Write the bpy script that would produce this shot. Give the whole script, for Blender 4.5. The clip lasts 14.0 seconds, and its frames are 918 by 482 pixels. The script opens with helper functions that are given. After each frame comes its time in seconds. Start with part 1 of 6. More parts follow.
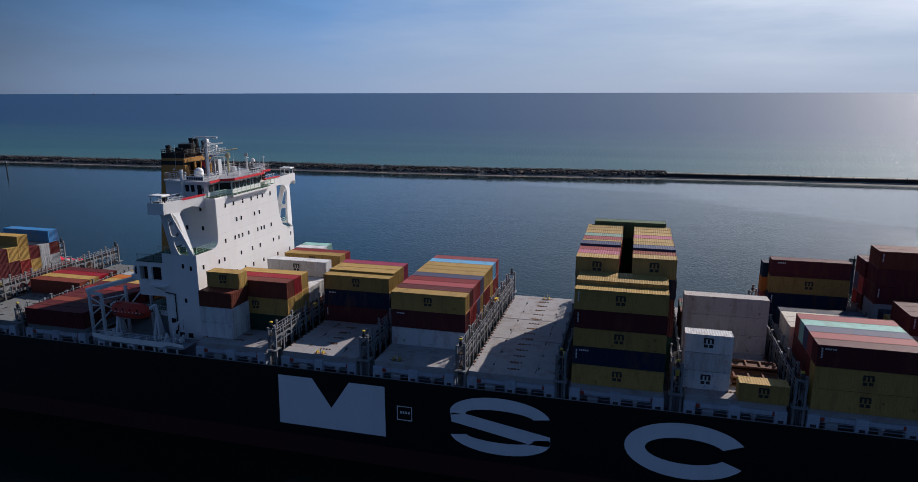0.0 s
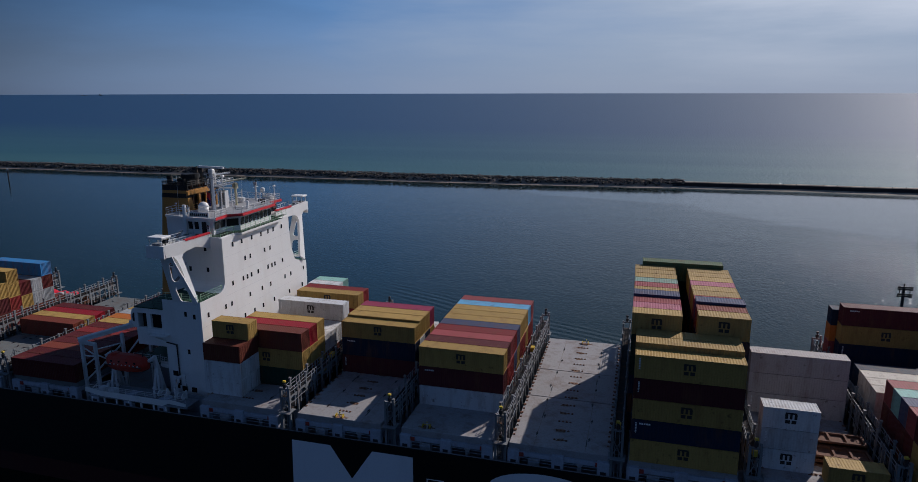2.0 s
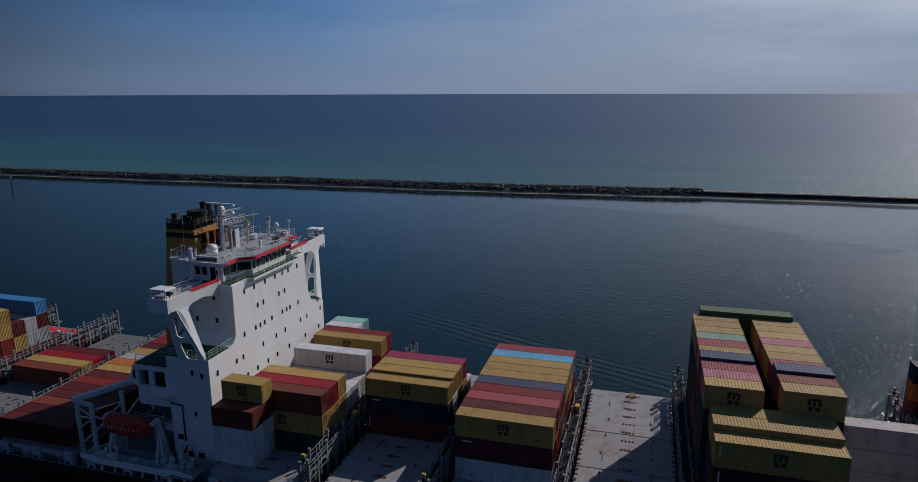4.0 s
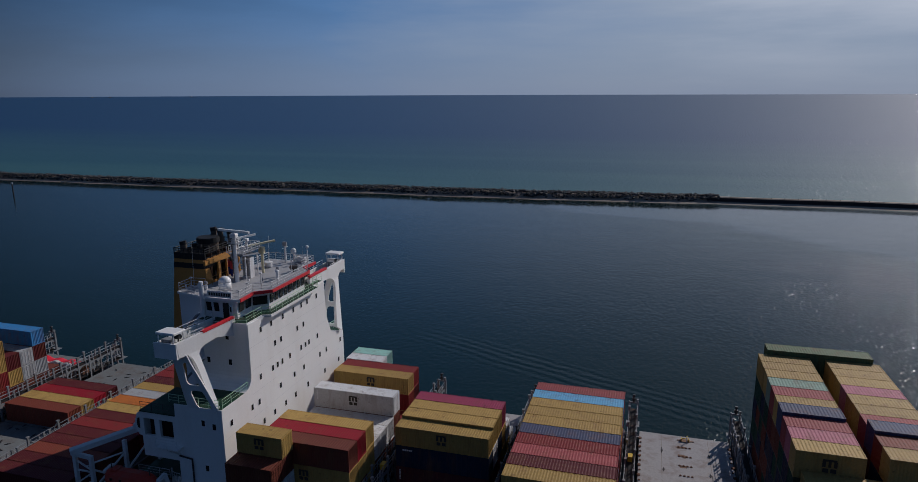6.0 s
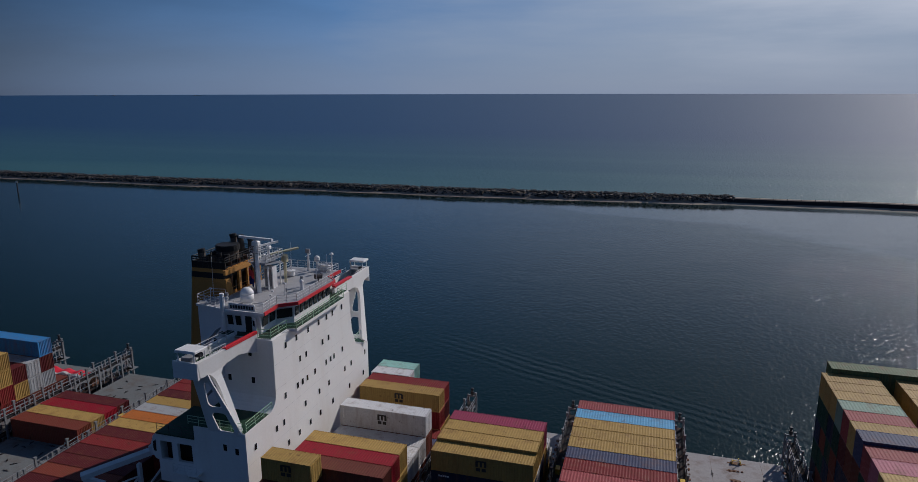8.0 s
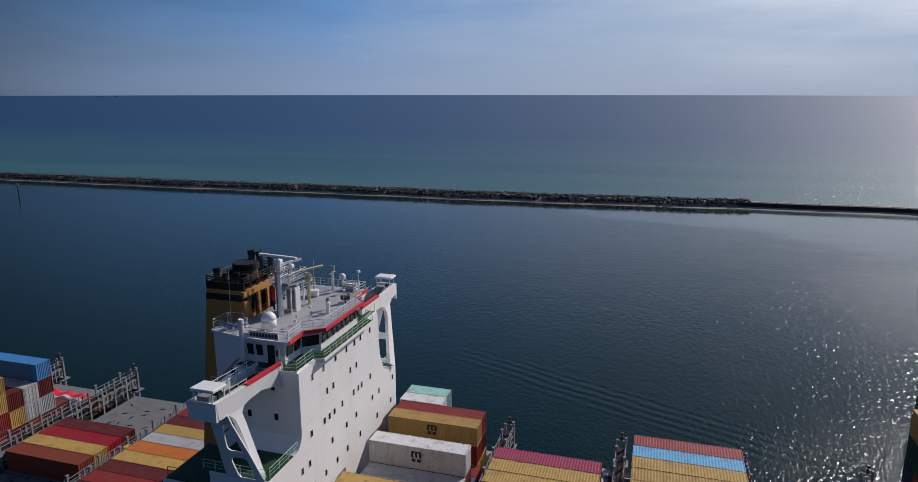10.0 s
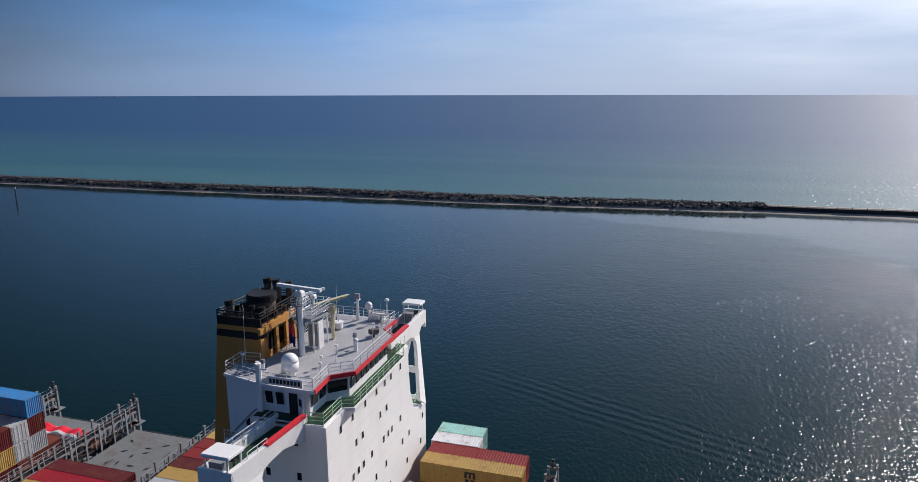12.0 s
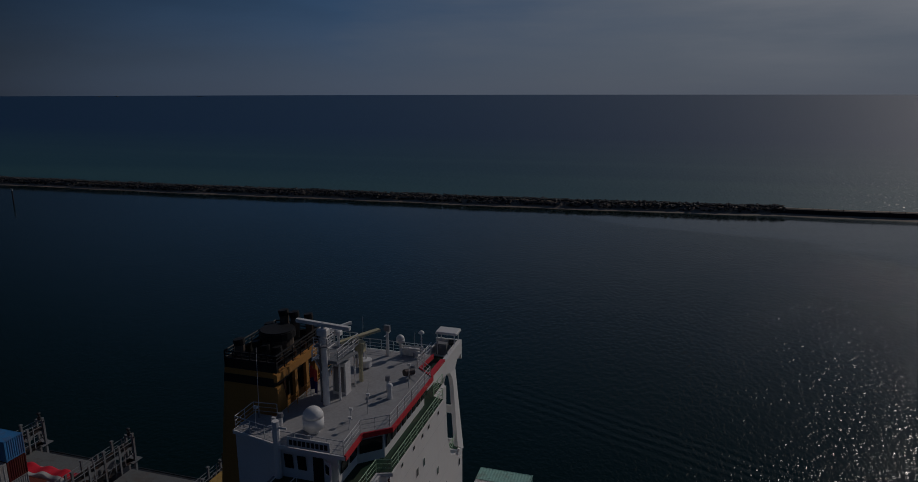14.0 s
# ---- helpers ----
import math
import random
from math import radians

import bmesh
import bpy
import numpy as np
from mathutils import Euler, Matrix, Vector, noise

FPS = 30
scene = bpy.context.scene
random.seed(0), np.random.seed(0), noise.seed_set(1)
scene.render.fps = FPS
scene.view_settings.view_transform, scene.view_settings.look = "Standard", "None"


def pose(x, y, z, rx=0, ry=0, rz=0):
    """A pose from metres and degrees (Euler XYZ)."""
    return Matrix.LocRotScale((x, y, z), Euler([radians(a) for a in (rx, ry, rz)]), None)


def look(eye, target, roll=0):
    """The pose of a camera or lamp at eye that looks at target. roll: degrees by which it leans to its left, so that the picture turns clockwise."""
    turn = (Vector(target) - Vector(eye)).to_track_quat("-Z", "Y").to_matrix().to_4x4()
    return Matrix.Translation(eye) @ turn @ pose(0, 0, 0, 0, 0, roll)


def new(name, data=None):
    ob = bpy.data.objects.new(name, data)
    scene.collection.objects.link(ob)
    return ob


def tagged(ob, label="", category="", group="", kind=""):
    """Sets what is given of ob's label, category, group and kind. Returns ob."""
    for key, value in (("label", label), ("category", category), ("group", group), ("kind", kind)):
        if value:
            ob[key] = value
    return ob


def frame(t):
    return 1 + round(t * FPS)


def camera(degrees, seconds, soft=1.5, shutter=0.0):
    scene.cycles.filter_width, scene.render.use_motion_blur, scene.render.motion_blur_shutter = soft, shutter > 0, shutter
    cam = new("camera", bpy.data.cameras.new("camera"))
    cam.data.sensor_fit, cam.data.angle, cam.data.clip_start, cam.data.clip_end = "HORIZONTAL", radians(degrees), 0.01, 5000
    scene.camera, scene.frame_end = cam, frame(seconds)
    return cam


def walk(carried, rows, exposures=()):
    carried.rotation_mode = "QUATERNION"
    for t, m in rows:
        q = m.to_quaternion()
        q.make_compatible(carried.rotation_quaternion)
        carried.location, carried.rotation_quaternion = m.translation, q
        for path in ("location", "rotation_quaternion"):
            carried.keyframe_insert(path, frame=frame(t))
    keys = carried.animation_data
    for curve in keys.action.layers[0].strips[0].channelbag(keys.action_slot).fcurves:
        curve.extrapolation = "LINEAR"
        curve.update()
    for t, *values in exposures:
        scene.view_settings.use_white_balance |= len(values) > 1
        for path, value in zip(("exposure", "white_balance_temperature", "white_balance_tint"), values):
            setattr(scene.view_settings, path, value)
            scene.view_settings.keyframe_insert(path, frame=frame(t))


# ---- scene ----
cam = camera(69.5, 14.0, soft=0.6)
PATH = [
    (0, (0.205, -3.761, 56.49), (-0.303, -1.877, 56.048), -0.1),
    (0.5, (-1.698, -0.855, 57.212), (-2.21, 1.027, 56.771), -0.1),
    (1, (-3.615, 2.058, 58.261), (-4.13, 3.939, 57.82), -0.1),
    (1.5, (-5.542, 4.849, 59.42), (-6.062, 6.729, 58.978), -0.1),
    (2, (-7.496, 7.541, 60.563), (-8.017, 9.421, 60.121), -0.1),
    (2.5, (-9.213, 10.225, 61.745), (-9.739, 12.103, 61.303), -0.1),
    (3, (-11.109, 12.768, 62.79), (-11.638, 14.645, 62.348), -0.1),
    (5.5, (-20.834, 24.795, 66.544), (-21.377, 26.668, 66.103), -0.2),
    (6, (-22.536, 26.379, 66.63), (-23.079, 28.253, 66.19), -0.2),
    (6.5, (-24.013, 27.425, 66.377), (-24.557, 29.299, 65.937), -0.2),
    (7, (-25.428, 28.496, 66.31), (-25.975, 30.368, 65.868), -0.2),
    (7.5, (-26.957, 29.739, 66.445), (-27.507, 31.61, 66.001), -0.1),
    (8, (-28.6, 31.154, 66.471), (-29.151, 33.025, 66.028), -0.1),
    (10.5, (-37.722, 40.268, 66.604), (-38.277, 42.138, 66.164), -0.0),
    (11, (-39.528, 42.411, 66.827), (-40.085, 44.281, 66.387), -0.1),
    (11.5, (-41.358, 44.525, 67.045), (-41.916, 46.394, 66.605), -0.1),
    (12, (-43.241, 46.482, 67.159), (-43.796, 48.352, 66.719), -0.1),
    (12.5, (-45.135, 48.772, 67.115), (-45.69, 50.642, 66.674), -0.1),
    (13, (-47.024, 51.013, 67.121), (-47.579, 52.883, 66.681), -0.1),
    (13.5, (-48.834, 53.333, 67.098), (-49.392, 55.203, 66.657), -0.1),
    (14, (-50.763, 55.912, 66.983), (-51.321, 57.781, 66.542), -0.1),
]

TINT = 13
FADE = [(t, stops, kelvin, TINT) for t, stops, kelvin in (
    (0.0, -0.14, 5850), (3.0, -0.78, 5660), (6.0, -0.89, 5700), (8.0, -0.79, 5720), (10.5, -0.18, 5880), (12.5, 0.17, 5900),
    (13.0, -0.16, 5900), (13.5, -1.14, 5900), (14.0, -2.48, 5950))]
walk(cam, [(t, look(eye, target, roll)) for t, eye, target, roll in PATH], FADE)

# ---- sky and sun ----
SUN_AZ, SUN_EL = 30.0, 32.4          # degrees from +y towards +x, and above the horizon
world = bpy.data.worlds.new("harbour_sky")
scene.world = world
world.use_nodes = True
wn, wl = world.node_tree.nodes, world.node_tree.links
sky = wn.new("ShaderNodeTexSky")
sky.sky_type = "NISHITA"
sky.sun_disc = False
sky.sun_elevation, sky.sun_rotation = radians(SUN_EL), radians(SUN_AZ)
sky.air_density, sky.dust_density, sky.ozone_density = 1.0, 0.15, 3.0
_s = Vector((math.sin(radians(SUN_AZ)) * math.cos(radians(SUN_EL)), math.cos(radians(SUN_AZ)) * math.cos(radians(SUN_EL)), math.sin(radians(SUN_EL))))
# thin high cloud and haze: brighter towards the sun and low down, streaked far up
way = wn.new("ShaderNodeTexCoord")
dot = wn.new("ShaderNodeVectorMath")
dot.operation = "DOT_PRODUCT"
dot.inputs[1].default_value = _s
wl.new(way.outputs["Generated"], dot.inputs[0])
lobe = wn.new("ShaderNodeMapRange")
lobe.inputs["From Min"].default_value, lobe.inputs["From Max"].default_value = -0.3, 1.0
wl.new(dot.outputs["Value"], lobe.inputs["Value"])
cm = wn.new("ShaderNodeMapping")
cm.inputs["Rotation"].default_value, cm.inputs["Scale"].default_value = (0, 0, radians(20)), (1.2, 2.0, 9.0)
wl.new(way.outputs["Generated"], cm.inputs[0])
cloud = wn.new("ShaderNodeTexNoise")
cloud.inputs["Scale"].default_value, cloud.inputs["Detail"].default_value, cloud.inputs["Roughness"].default_value = 1.6, 6, 0.55
wl.new(cm.outputs[0], cloud.inputs["Vector"])
streak = wn.new("ShaderNodeMapRange")
streak.inputs["From Min"].default_value, streak.inputs["From Max"].default_value = 0.35, 0.7
streak.inputs["To Min"].default_value, streak.inputs["To Max"].default_value = 0.93, 1.07
wl.new(cloud.outputs["Fac"], streak.inputs["Value"])
haze = wn.new("ShaderNodeBackground")
tone = wn.new("ShaderNodeValToRGB")       # clear blue away from the sun, white near it
tone.color_ramp.elements[0].position, tone.color_ramp.elements[0].color = 0.30, (0.014, 0.036, 0.080, 1)
tone.color_ramp.elements[1].position, tone.color_ramp.elements[1].color = 0.95, (1.0, 0.98, 0.97, 1)
mid = tone.color_ramp.elements.new(0.02)   # the sky opposite the sun is brighter again
mid.color = (0.060, 0.108, 0.225, 1)
mid = tone.color_ramp.elements.new(0.62)
mid.color = (0.150, 0.305, 0.56, 1)
mid = tone.color_ramp.elements.new(0.82)
mid.color = (0.54, 0.60, 0.68, 1)
up = wn.new("ShaderNodeSeparateXYZ")
wl.new(way.outputs["Generated"], up.inputs[0])
clear = wn.new("ShaderNodeMapRange")      # the haze thins out higher up
clear.inputs["From Min"].default_value, clear.inputs["From Max"].default_value = 0.10, 0.90
clear.inputs["To Min"].default_value, clear.inputs["To Max"].default_value = 1.0, 0.42
wl.new(up.outputs["Z"], clear.inputs["Value"])
thin = wn.new("ShaderNodeMath")
thin.operation = "MULTIPLY"
wl.new(lobe.outputs[0], thin.inputs[0])
wl.new(clear.outputs[0], thin.inputs[1])
spread = wn.new("ShaderNodeMath")
spread.operation = "MULTIPLY"
wl.new(streak.outputs[0], spread.inputs[0])
wl.new(thin.outputs[0], spread.inputs[1])
wl.new(spread.outputs[0], tone.inputs[0])
# low lavender haze all round the horizon
low = wn.new("ShaderNodeMapRange")
low.inputs["From Min"].default_value, low.inputs["From Max"].default_value = 0.0, 0.13
low.inputs["To Min"].default_value, low.inputs["To Max"].default_value = 0.75, 0.0
low.interpolation_type = "SMOOTHSTEP"
wl.new(up.outputs["Z"], low.inputs["Value"])
pale = wn.new("ShaderNodeMix")
pale.data_type = "RGBA"
pale.inputs[7].default_value = (0.35, 0.42, 0.54, 1)
sunward = wn.new("ShaderNodeMapRange")
sunward.inputs["From Min"].default_value, sunward.inputs["From Max"].default_value = 0.25, 0.65
sunward.inputs["To Min"].default_value = 0.06
wl.new(lobe.outputs[0], sunward.inputs["Value"])
lowhaze = wn.new("ShaderNodeMath")
lowhaze.operation = "MULTIPLY"
wl.new(low.outputs[0], lowhaze.inputs[0])
wl.new(sunward.outputs[0], lowhaze.inputs[1])
wl.new(lowhaze.outputs[0], pale.inputs[0])
wl.new(tone.outputs[0], pale.inputs[6])
wl.new(pale.outputs[2], haze.inputs["Color"])
haze.inputs["Strength"].default_value = 0.94
wn["Background"].inputs["Strength"].default_value = 0.008
wl.new(sky.outputs[0], wn["Background"].inputs["Color"])
both = wn.new("ShaderNodeAddShader")
wl.new(wn["Background"].outputs[0], both.inputs[0])
wl.new(haze.outputs[0], both.inputs[1])
wl.new(both.outputs[0], wn["World Output"].inputs["Surface"])

lamp = bpy.data.lights.new("sun", "SUN")
lamp.energy, lamp.angle, lamp.color = 5.0, radians(0.53), (1.0, 0.875, 0.73)
sun = new("sun", lamp)
sun.matrix_world = look(Vector((40, 160, 120)), Vector((40, 160, 120)) - _s)

# ---- materials ----
def nodes_of(mat):
    mat.use_nodes = True
    return mat.node_tree.nodes, mat.node_tree.links, mat.node_tree.nodes["Principled BSDF"]


def paint(name, rgb, rough=0.5, metal=0.0, grime=(0.16, 0.11, 0.08), dirt=0.35, scale=0.35, bump=0.02, vary=0.12, streak=True, gloss=0.3, spots=0.0):
    """Painted or bare surface: fine grain, large stains, downward streaks of grime, slight difference from piece to piece."""
    m = bpy.data.materials.new(name)
    n, l, p = nodes_of(m)
    geo = n.new("ShaderNodeNewGeometry")
    mp = n.new("ShaderNodeMapping")
    mp.inputs["Scale"].default_value = (1, 1, 0.22 if streak else 1)
    l.new(geo.outputs["Position"], mp.inputs["Vector"])
    big = n.new("ShaderNodeTexNoise")
    big.inputs["Scale"].default_value, big.inputs["Detail"].default_value, big.inputs["Roughness"].default_value = scale, 6, 0.65
    fine = n.new("ShaderNodeTexNoise")
    fine.inputs["Scale"].default_value, fine.inputs["Detail"].default_value = 5.0, 4
    l.new(mp.outputs[0], big.inputs["Vector"])
    l.new(geo.outputs["Position"], fine.inputs["Vector"])
    ramp = n.new("ShaderNodeMapRange")
    ramp.inputs["From Min"].default_value, ramp.inputs["From Max"].default_value = 0.5, 0.78
    ramp.inputs["To Min"].default_value, ramp.inputs["To Max"].default_value = 0.0, dirt
    l.new(big.outputs["Fac"], ramp.inputs["Value"])
    info = n.new("ShaderNodeObjectInfo")
    bright = n.new("ShaderNodeMapRange")
    bright.inputs["To Min"].default_value, bright.inputs["To Max"].default_value = 1 - vary, 1 + vary
    l.new(info.outputs["Random"], bright.inputs["Value"])
    hsv = n.new("ShaderNodeHueSaturation")
    hsv.inputs["Color"].default_value = (*rgb, 1)
    l.new(bright.outputs[0], hsv.inputs["Value"])
    mul = n.new("ShaderNodeMix")
    mul.data_type, mul.blend_type = "RGBA", "OVERLAY"
    mul.inputs[0].default_value = 0.25
    l.new(hsv.outputs[0], mul.inputs[6])
    l.new(fine.outputs["Fac"], mul.inputs[7])
    mix = n.new("ShaderNodeMix")
    mix.data_type = "RGBA"
    l.new(ramp.outputs[0], mix.inputs[0])
    l.new(mul.outputs[2], mix.inputs[6])
    mix.inputs[7].default_value = (*grime, 1)
    last = mix
    if spots:
        speck = n.new("ShaderNodeTexNoise")
        speck.inputs["Scale"].default_value, speck.inputs["Detail"].default_value, speck.inputs["Roughness"].default_value = 1.3, 5, 0.6
        l.new(geo.outputs["Position"], speck.inputs["Vector"])
        edge = n.new("ShaderNodeMapRange")
        edge.inputs["From Min"].default_value, edge.inputs["From Max"].default_value = 0.62, 0.72
        edge.inputs["To Max"].default_value = spots
        l.new(speck.outputs["Fac"], edge.inputs["Value"])
        last = n.new("ShaderNodeMix")
        last.data_type = "RGBA"
        l.new(edge.outputs[0], last.inputs[0])
        l.new(mix.outputs[2], last.inputs[6])
        last.inputs[7].default_value = (0.07, 0.032, 0.02, 1)
    l.new(last.outputs[2], p.inputs["Base Color"])
    p.inputs["Metallic"].default_value = metal
    p.inputs["Specular IOR Level"].default_value = gloss
    rr = n.new("ShaderNodeMapRange")
    rr.inputs["To Min"].default_value, rr.inputs["To Max"].default_value = max(0.05, rough - 0.12), min(1, rough + 0.15)
    l.new(fine.outputs["Fac"], rr.inputs["Value"])
    l.new(rr.outputs[0], p.inputs["Roughness"])
    b = n.new("ShaderNodeBump")
    b.inputs["Strength"].default_value, b.inputs["Distance"].default_value = 0.4, bump
    l.new(fine.outputs["Fac"], b.inputs["Height"])
    l.new(b.outputs[0], p.inputs["Normal"])
    return m


RUST = (0.17, 0.075, 0.035)
WHITE = paint("white_ship_paint", (0.80, 0.79, 0.77), 0.42, grime=(0.42, 0.33, 0.25), dirt=0.16, scale=0.3, vary=0.02)
OFFWHITE = paint("weathered_white_paint", (0.66, 0.66, 0.66), 0.5, grime=RUST, dirt=0.35, scale=0.6, vary=0.05)
HULLBLACK = paint("black_hull_paint", (0.0055, 0.0055, 0.006), 0.45, grime=(0.014, 0.012, 0.011), dirt=0.6, scale=0.12, vary=0)
BOOTRED = paint("red_antifouling_paint", (0.05, 0.011, 0.010), 0.6, grime=(0.025, 0.02, 0.016), dirt=0.7, scale=0.15, vary=0)
LETTER = paint("white_hull_marking_paint", (0.78, 0.78, 0.80), 0.5, grime=RUST, dirt=0.12, scale=0.25, vary=0)
DECKGREY = paint("grey_hatch_paint", (0.33, 0.318, 0.32), 0.75, grime=(0.15, 0.085, 0.055), dirt=0.7, scale=0.5, vary=0.06, streak=False, gloss=0.15, spots=0.35)
SHIPGREY = paint("pale_grey_structure_paint", (0.25, 0.262, 0.285), 0.6, grime=RUST, dirt=0.45, scale=0.5, vary=0.08)
SIDEPAINT = paint("pale_blue_grey_side_paint", (0.40, 0.43, 0.50), 0.6, grime=RUST, dirt=0.5, scale=0.6, vary=0.06)
RUSTSTAIN = paint("orange_rust_stain", (0.20, 0.125, 0.085), 0.85, grime=(0.3, 0.24, 0.2), dirt=0.8, scale=1.5, vary=0.2, streak=False, gloss=0.1)
SOOT = paint("heat_stained_sooty_steel", (0.12, 0.098, 0.08), 0.75, grime=(0.012, 0.011, 0.010), dirt=0.9, scale=0.5, vary=0.25, gloss=0.12)
RUSTDARK = paint("dark_rusty_fitting", (0.07, 0.04, 0.028), 0.8, grime=(0.2, 0.09, 0.04), dirt=0.5, scale=1.5, gloss=0.1)
AFTGREY = paint("dull_green_grey_hatch_paint", (0.17, 0.18, 0.18), 0.75, grime=(0.12, 0.075, 0.05), dirt=0.7, scale=0.5, vary=0.06, streak=False, gloss=0.12, spots=0.5)
GRATING = paint("dark_walkway_grating", (0.032, 0.032, 0.034), 0.8, grime=RUST, dirt=0.6, scale=0.9, gloss=0.1)
DECKSEAM = paint("rust_stained_seam", (0.22, 0.17, 0.14), 0.8, grime=RUST, dirt=0.8, scale=0.8, vary=0, streak=False)
STEEL = paint("weathered_grey_steel_paint", (0.20, 0.21, 0.22), 0.65, grime=RUST, dirt=0.6, scale=0.9, vary=0.12, gloss=0.2)
ROOFGREY = paint("grey_roof_deck_paint", (0.36, 0.36, 0.37), 0.6, grime=(0.2, 0.19, 0.18), dirt=0.5, scale=0.4, vary=0, streak=False)
GREENDECK = paint("green_deck_paint", (0.012, 0.050, 0.026), 0.6, dirt=0.4, streak=False)
FUNNELYEL = paint("ochre_funnel_paint", (0.43, 0.215, 0.055), 0.5, grime=(0.05, 0.04, 0.03), dirt=0.5, scale=0.2, vary=0)
# sooty funnel black, also laid in openings as painted shade
BLACK = paint("sooty_black_and_opening_shade", (0.014, 0.014, 0.015), 0.6, grime=(0.06, 0.045, 0.035), dirt=0.3, vary=0)
REDTRIM = paint("red_trim_paint", (0.60, 0.035, 0.045), 0.4, dirt=0.1, vary=0)
SAFETY = paint("yellow_safety_paint", (0.60, 0.42, 0.04), 0.5, grime=RUST, dirt=0.4)
DARKSTEEL = paint("dark_steel", (0.05, 0.05, 0.055), 0.5, metal=0.4, grime=RUST, dirt=0.4)
RUSTY = paint("rusty_steel", (0.16, 0.075, 0.045), 0.8, grime=(0.06, 0.04, 0.03), dirt=0.6, scale=1.0)
ORANGE = paint("lifeboat_orange", (0.42, 0.035, 0.018), 0.5, dirt=0.45, grime=(0.2, 0.12, 0.09), scale=0.8)
TARPRED = paint("red_tarpaulin", (0.62, 0.02, 0.035), 0.45, dirt=0.1, scale=1.0, streak=False)
TARPWHITE = paint("white_tarpaulin", (0.6, 0.58, 0.55), 0.5, dirt=0.3, scale=1.0, streak=False)
INKBLACK = paint("black_marking_paint", (0.035, 0.032, 0.03), 0.5, dirt=0.1, vary=0)
FLAGBLUE = paint("blue_flag_cloth", (0.02, 0.03, 0.16), 0.8, dirt=0.1, vary=0)
INKWHITE = paint("white_marking_paint", (0.7, 0.7, 0.7), 0.5, dirt=0.15, vary=0)


REDBOX = paint("dull_red_box_paint", (0.30, 0.05, 0.035), 0.5)


def glass_dark():
    m = bpy.data.materials.new("dark_window_glass")
    n, l, p = nodes_of(m)
    p.inputs["Base Color"].default_value = (0.012, 0.016, 0.02, 1)
    p.inputs["Roughness"].default_value, p.inputs["Specular IOR Level"].default_value = 0.12, 0.22
    tex = n.new("ShaderNodeTexNoise")
    tex.inputs["Scale"].default_value = 0.9
    b = n.new("ShaderNodeBump")
    b.inputs["Strength"].default_value, b.inputs["Distance"].default_value = 0.15, 0.02
    l.new(tex.outputs["Fac"], b.inputs["Height"])
    l.new(b.outputs[0], p.inputs["Normal"])
    return m


GLASS = glass_dark()
BOXCOL = {
    "yellow": (0.41, 0.265, 0.078), "tan": (0.43, 0.285, 0.095), "pink": (0.42, 0.14, 0.18), "sage": (0.23, 0.33, 0.26), "maroon": (0.095, 0.022, 0.025), "red": (0.215, 0.026, 0.026), "rose": (0.32, 0.07, 0.072),
    "crimson": (0.28, 0.012, 0.024), "darkred": (0.10, 0.017, 0.019), "navy": (0.016, 0.027, 0.056), "slate": (0.075, 0.085, 0.15),
    "white": (0.60, 0.60, 0.60), "beige": (0.46, 0.42, 0.40), "lightblue": (0.16, 0.42, 0.66), "blue": (0.02, 0.14, 0.40),
    "teal": (0.28, 0.50, 0.44), "green": (0.10, 0.15, 0.07), "orange": (0.55, 0.17, 0.035), "salmon": (0.20, 0.048, 0.030),
    "brown": (0.145, 0.040, 0.027), "grey": (0.34, 0.35, 0.36), "cream": (0.55, 0.50, 0.43), "skyblue": (0.045, 0.19, 0.42), "plum": (0.26, 0.035, 0.08), "darkgreen": (0.012, 0.05, 0.035),
}
BOXMAT = {k: paint(k + "_container_paint", v, 0.6, grime=RUST, dirt=0.6, scale=0.8, vary=0.14, gloss=0.16, spots=0.6) for k, v in BOXCOL.items()}


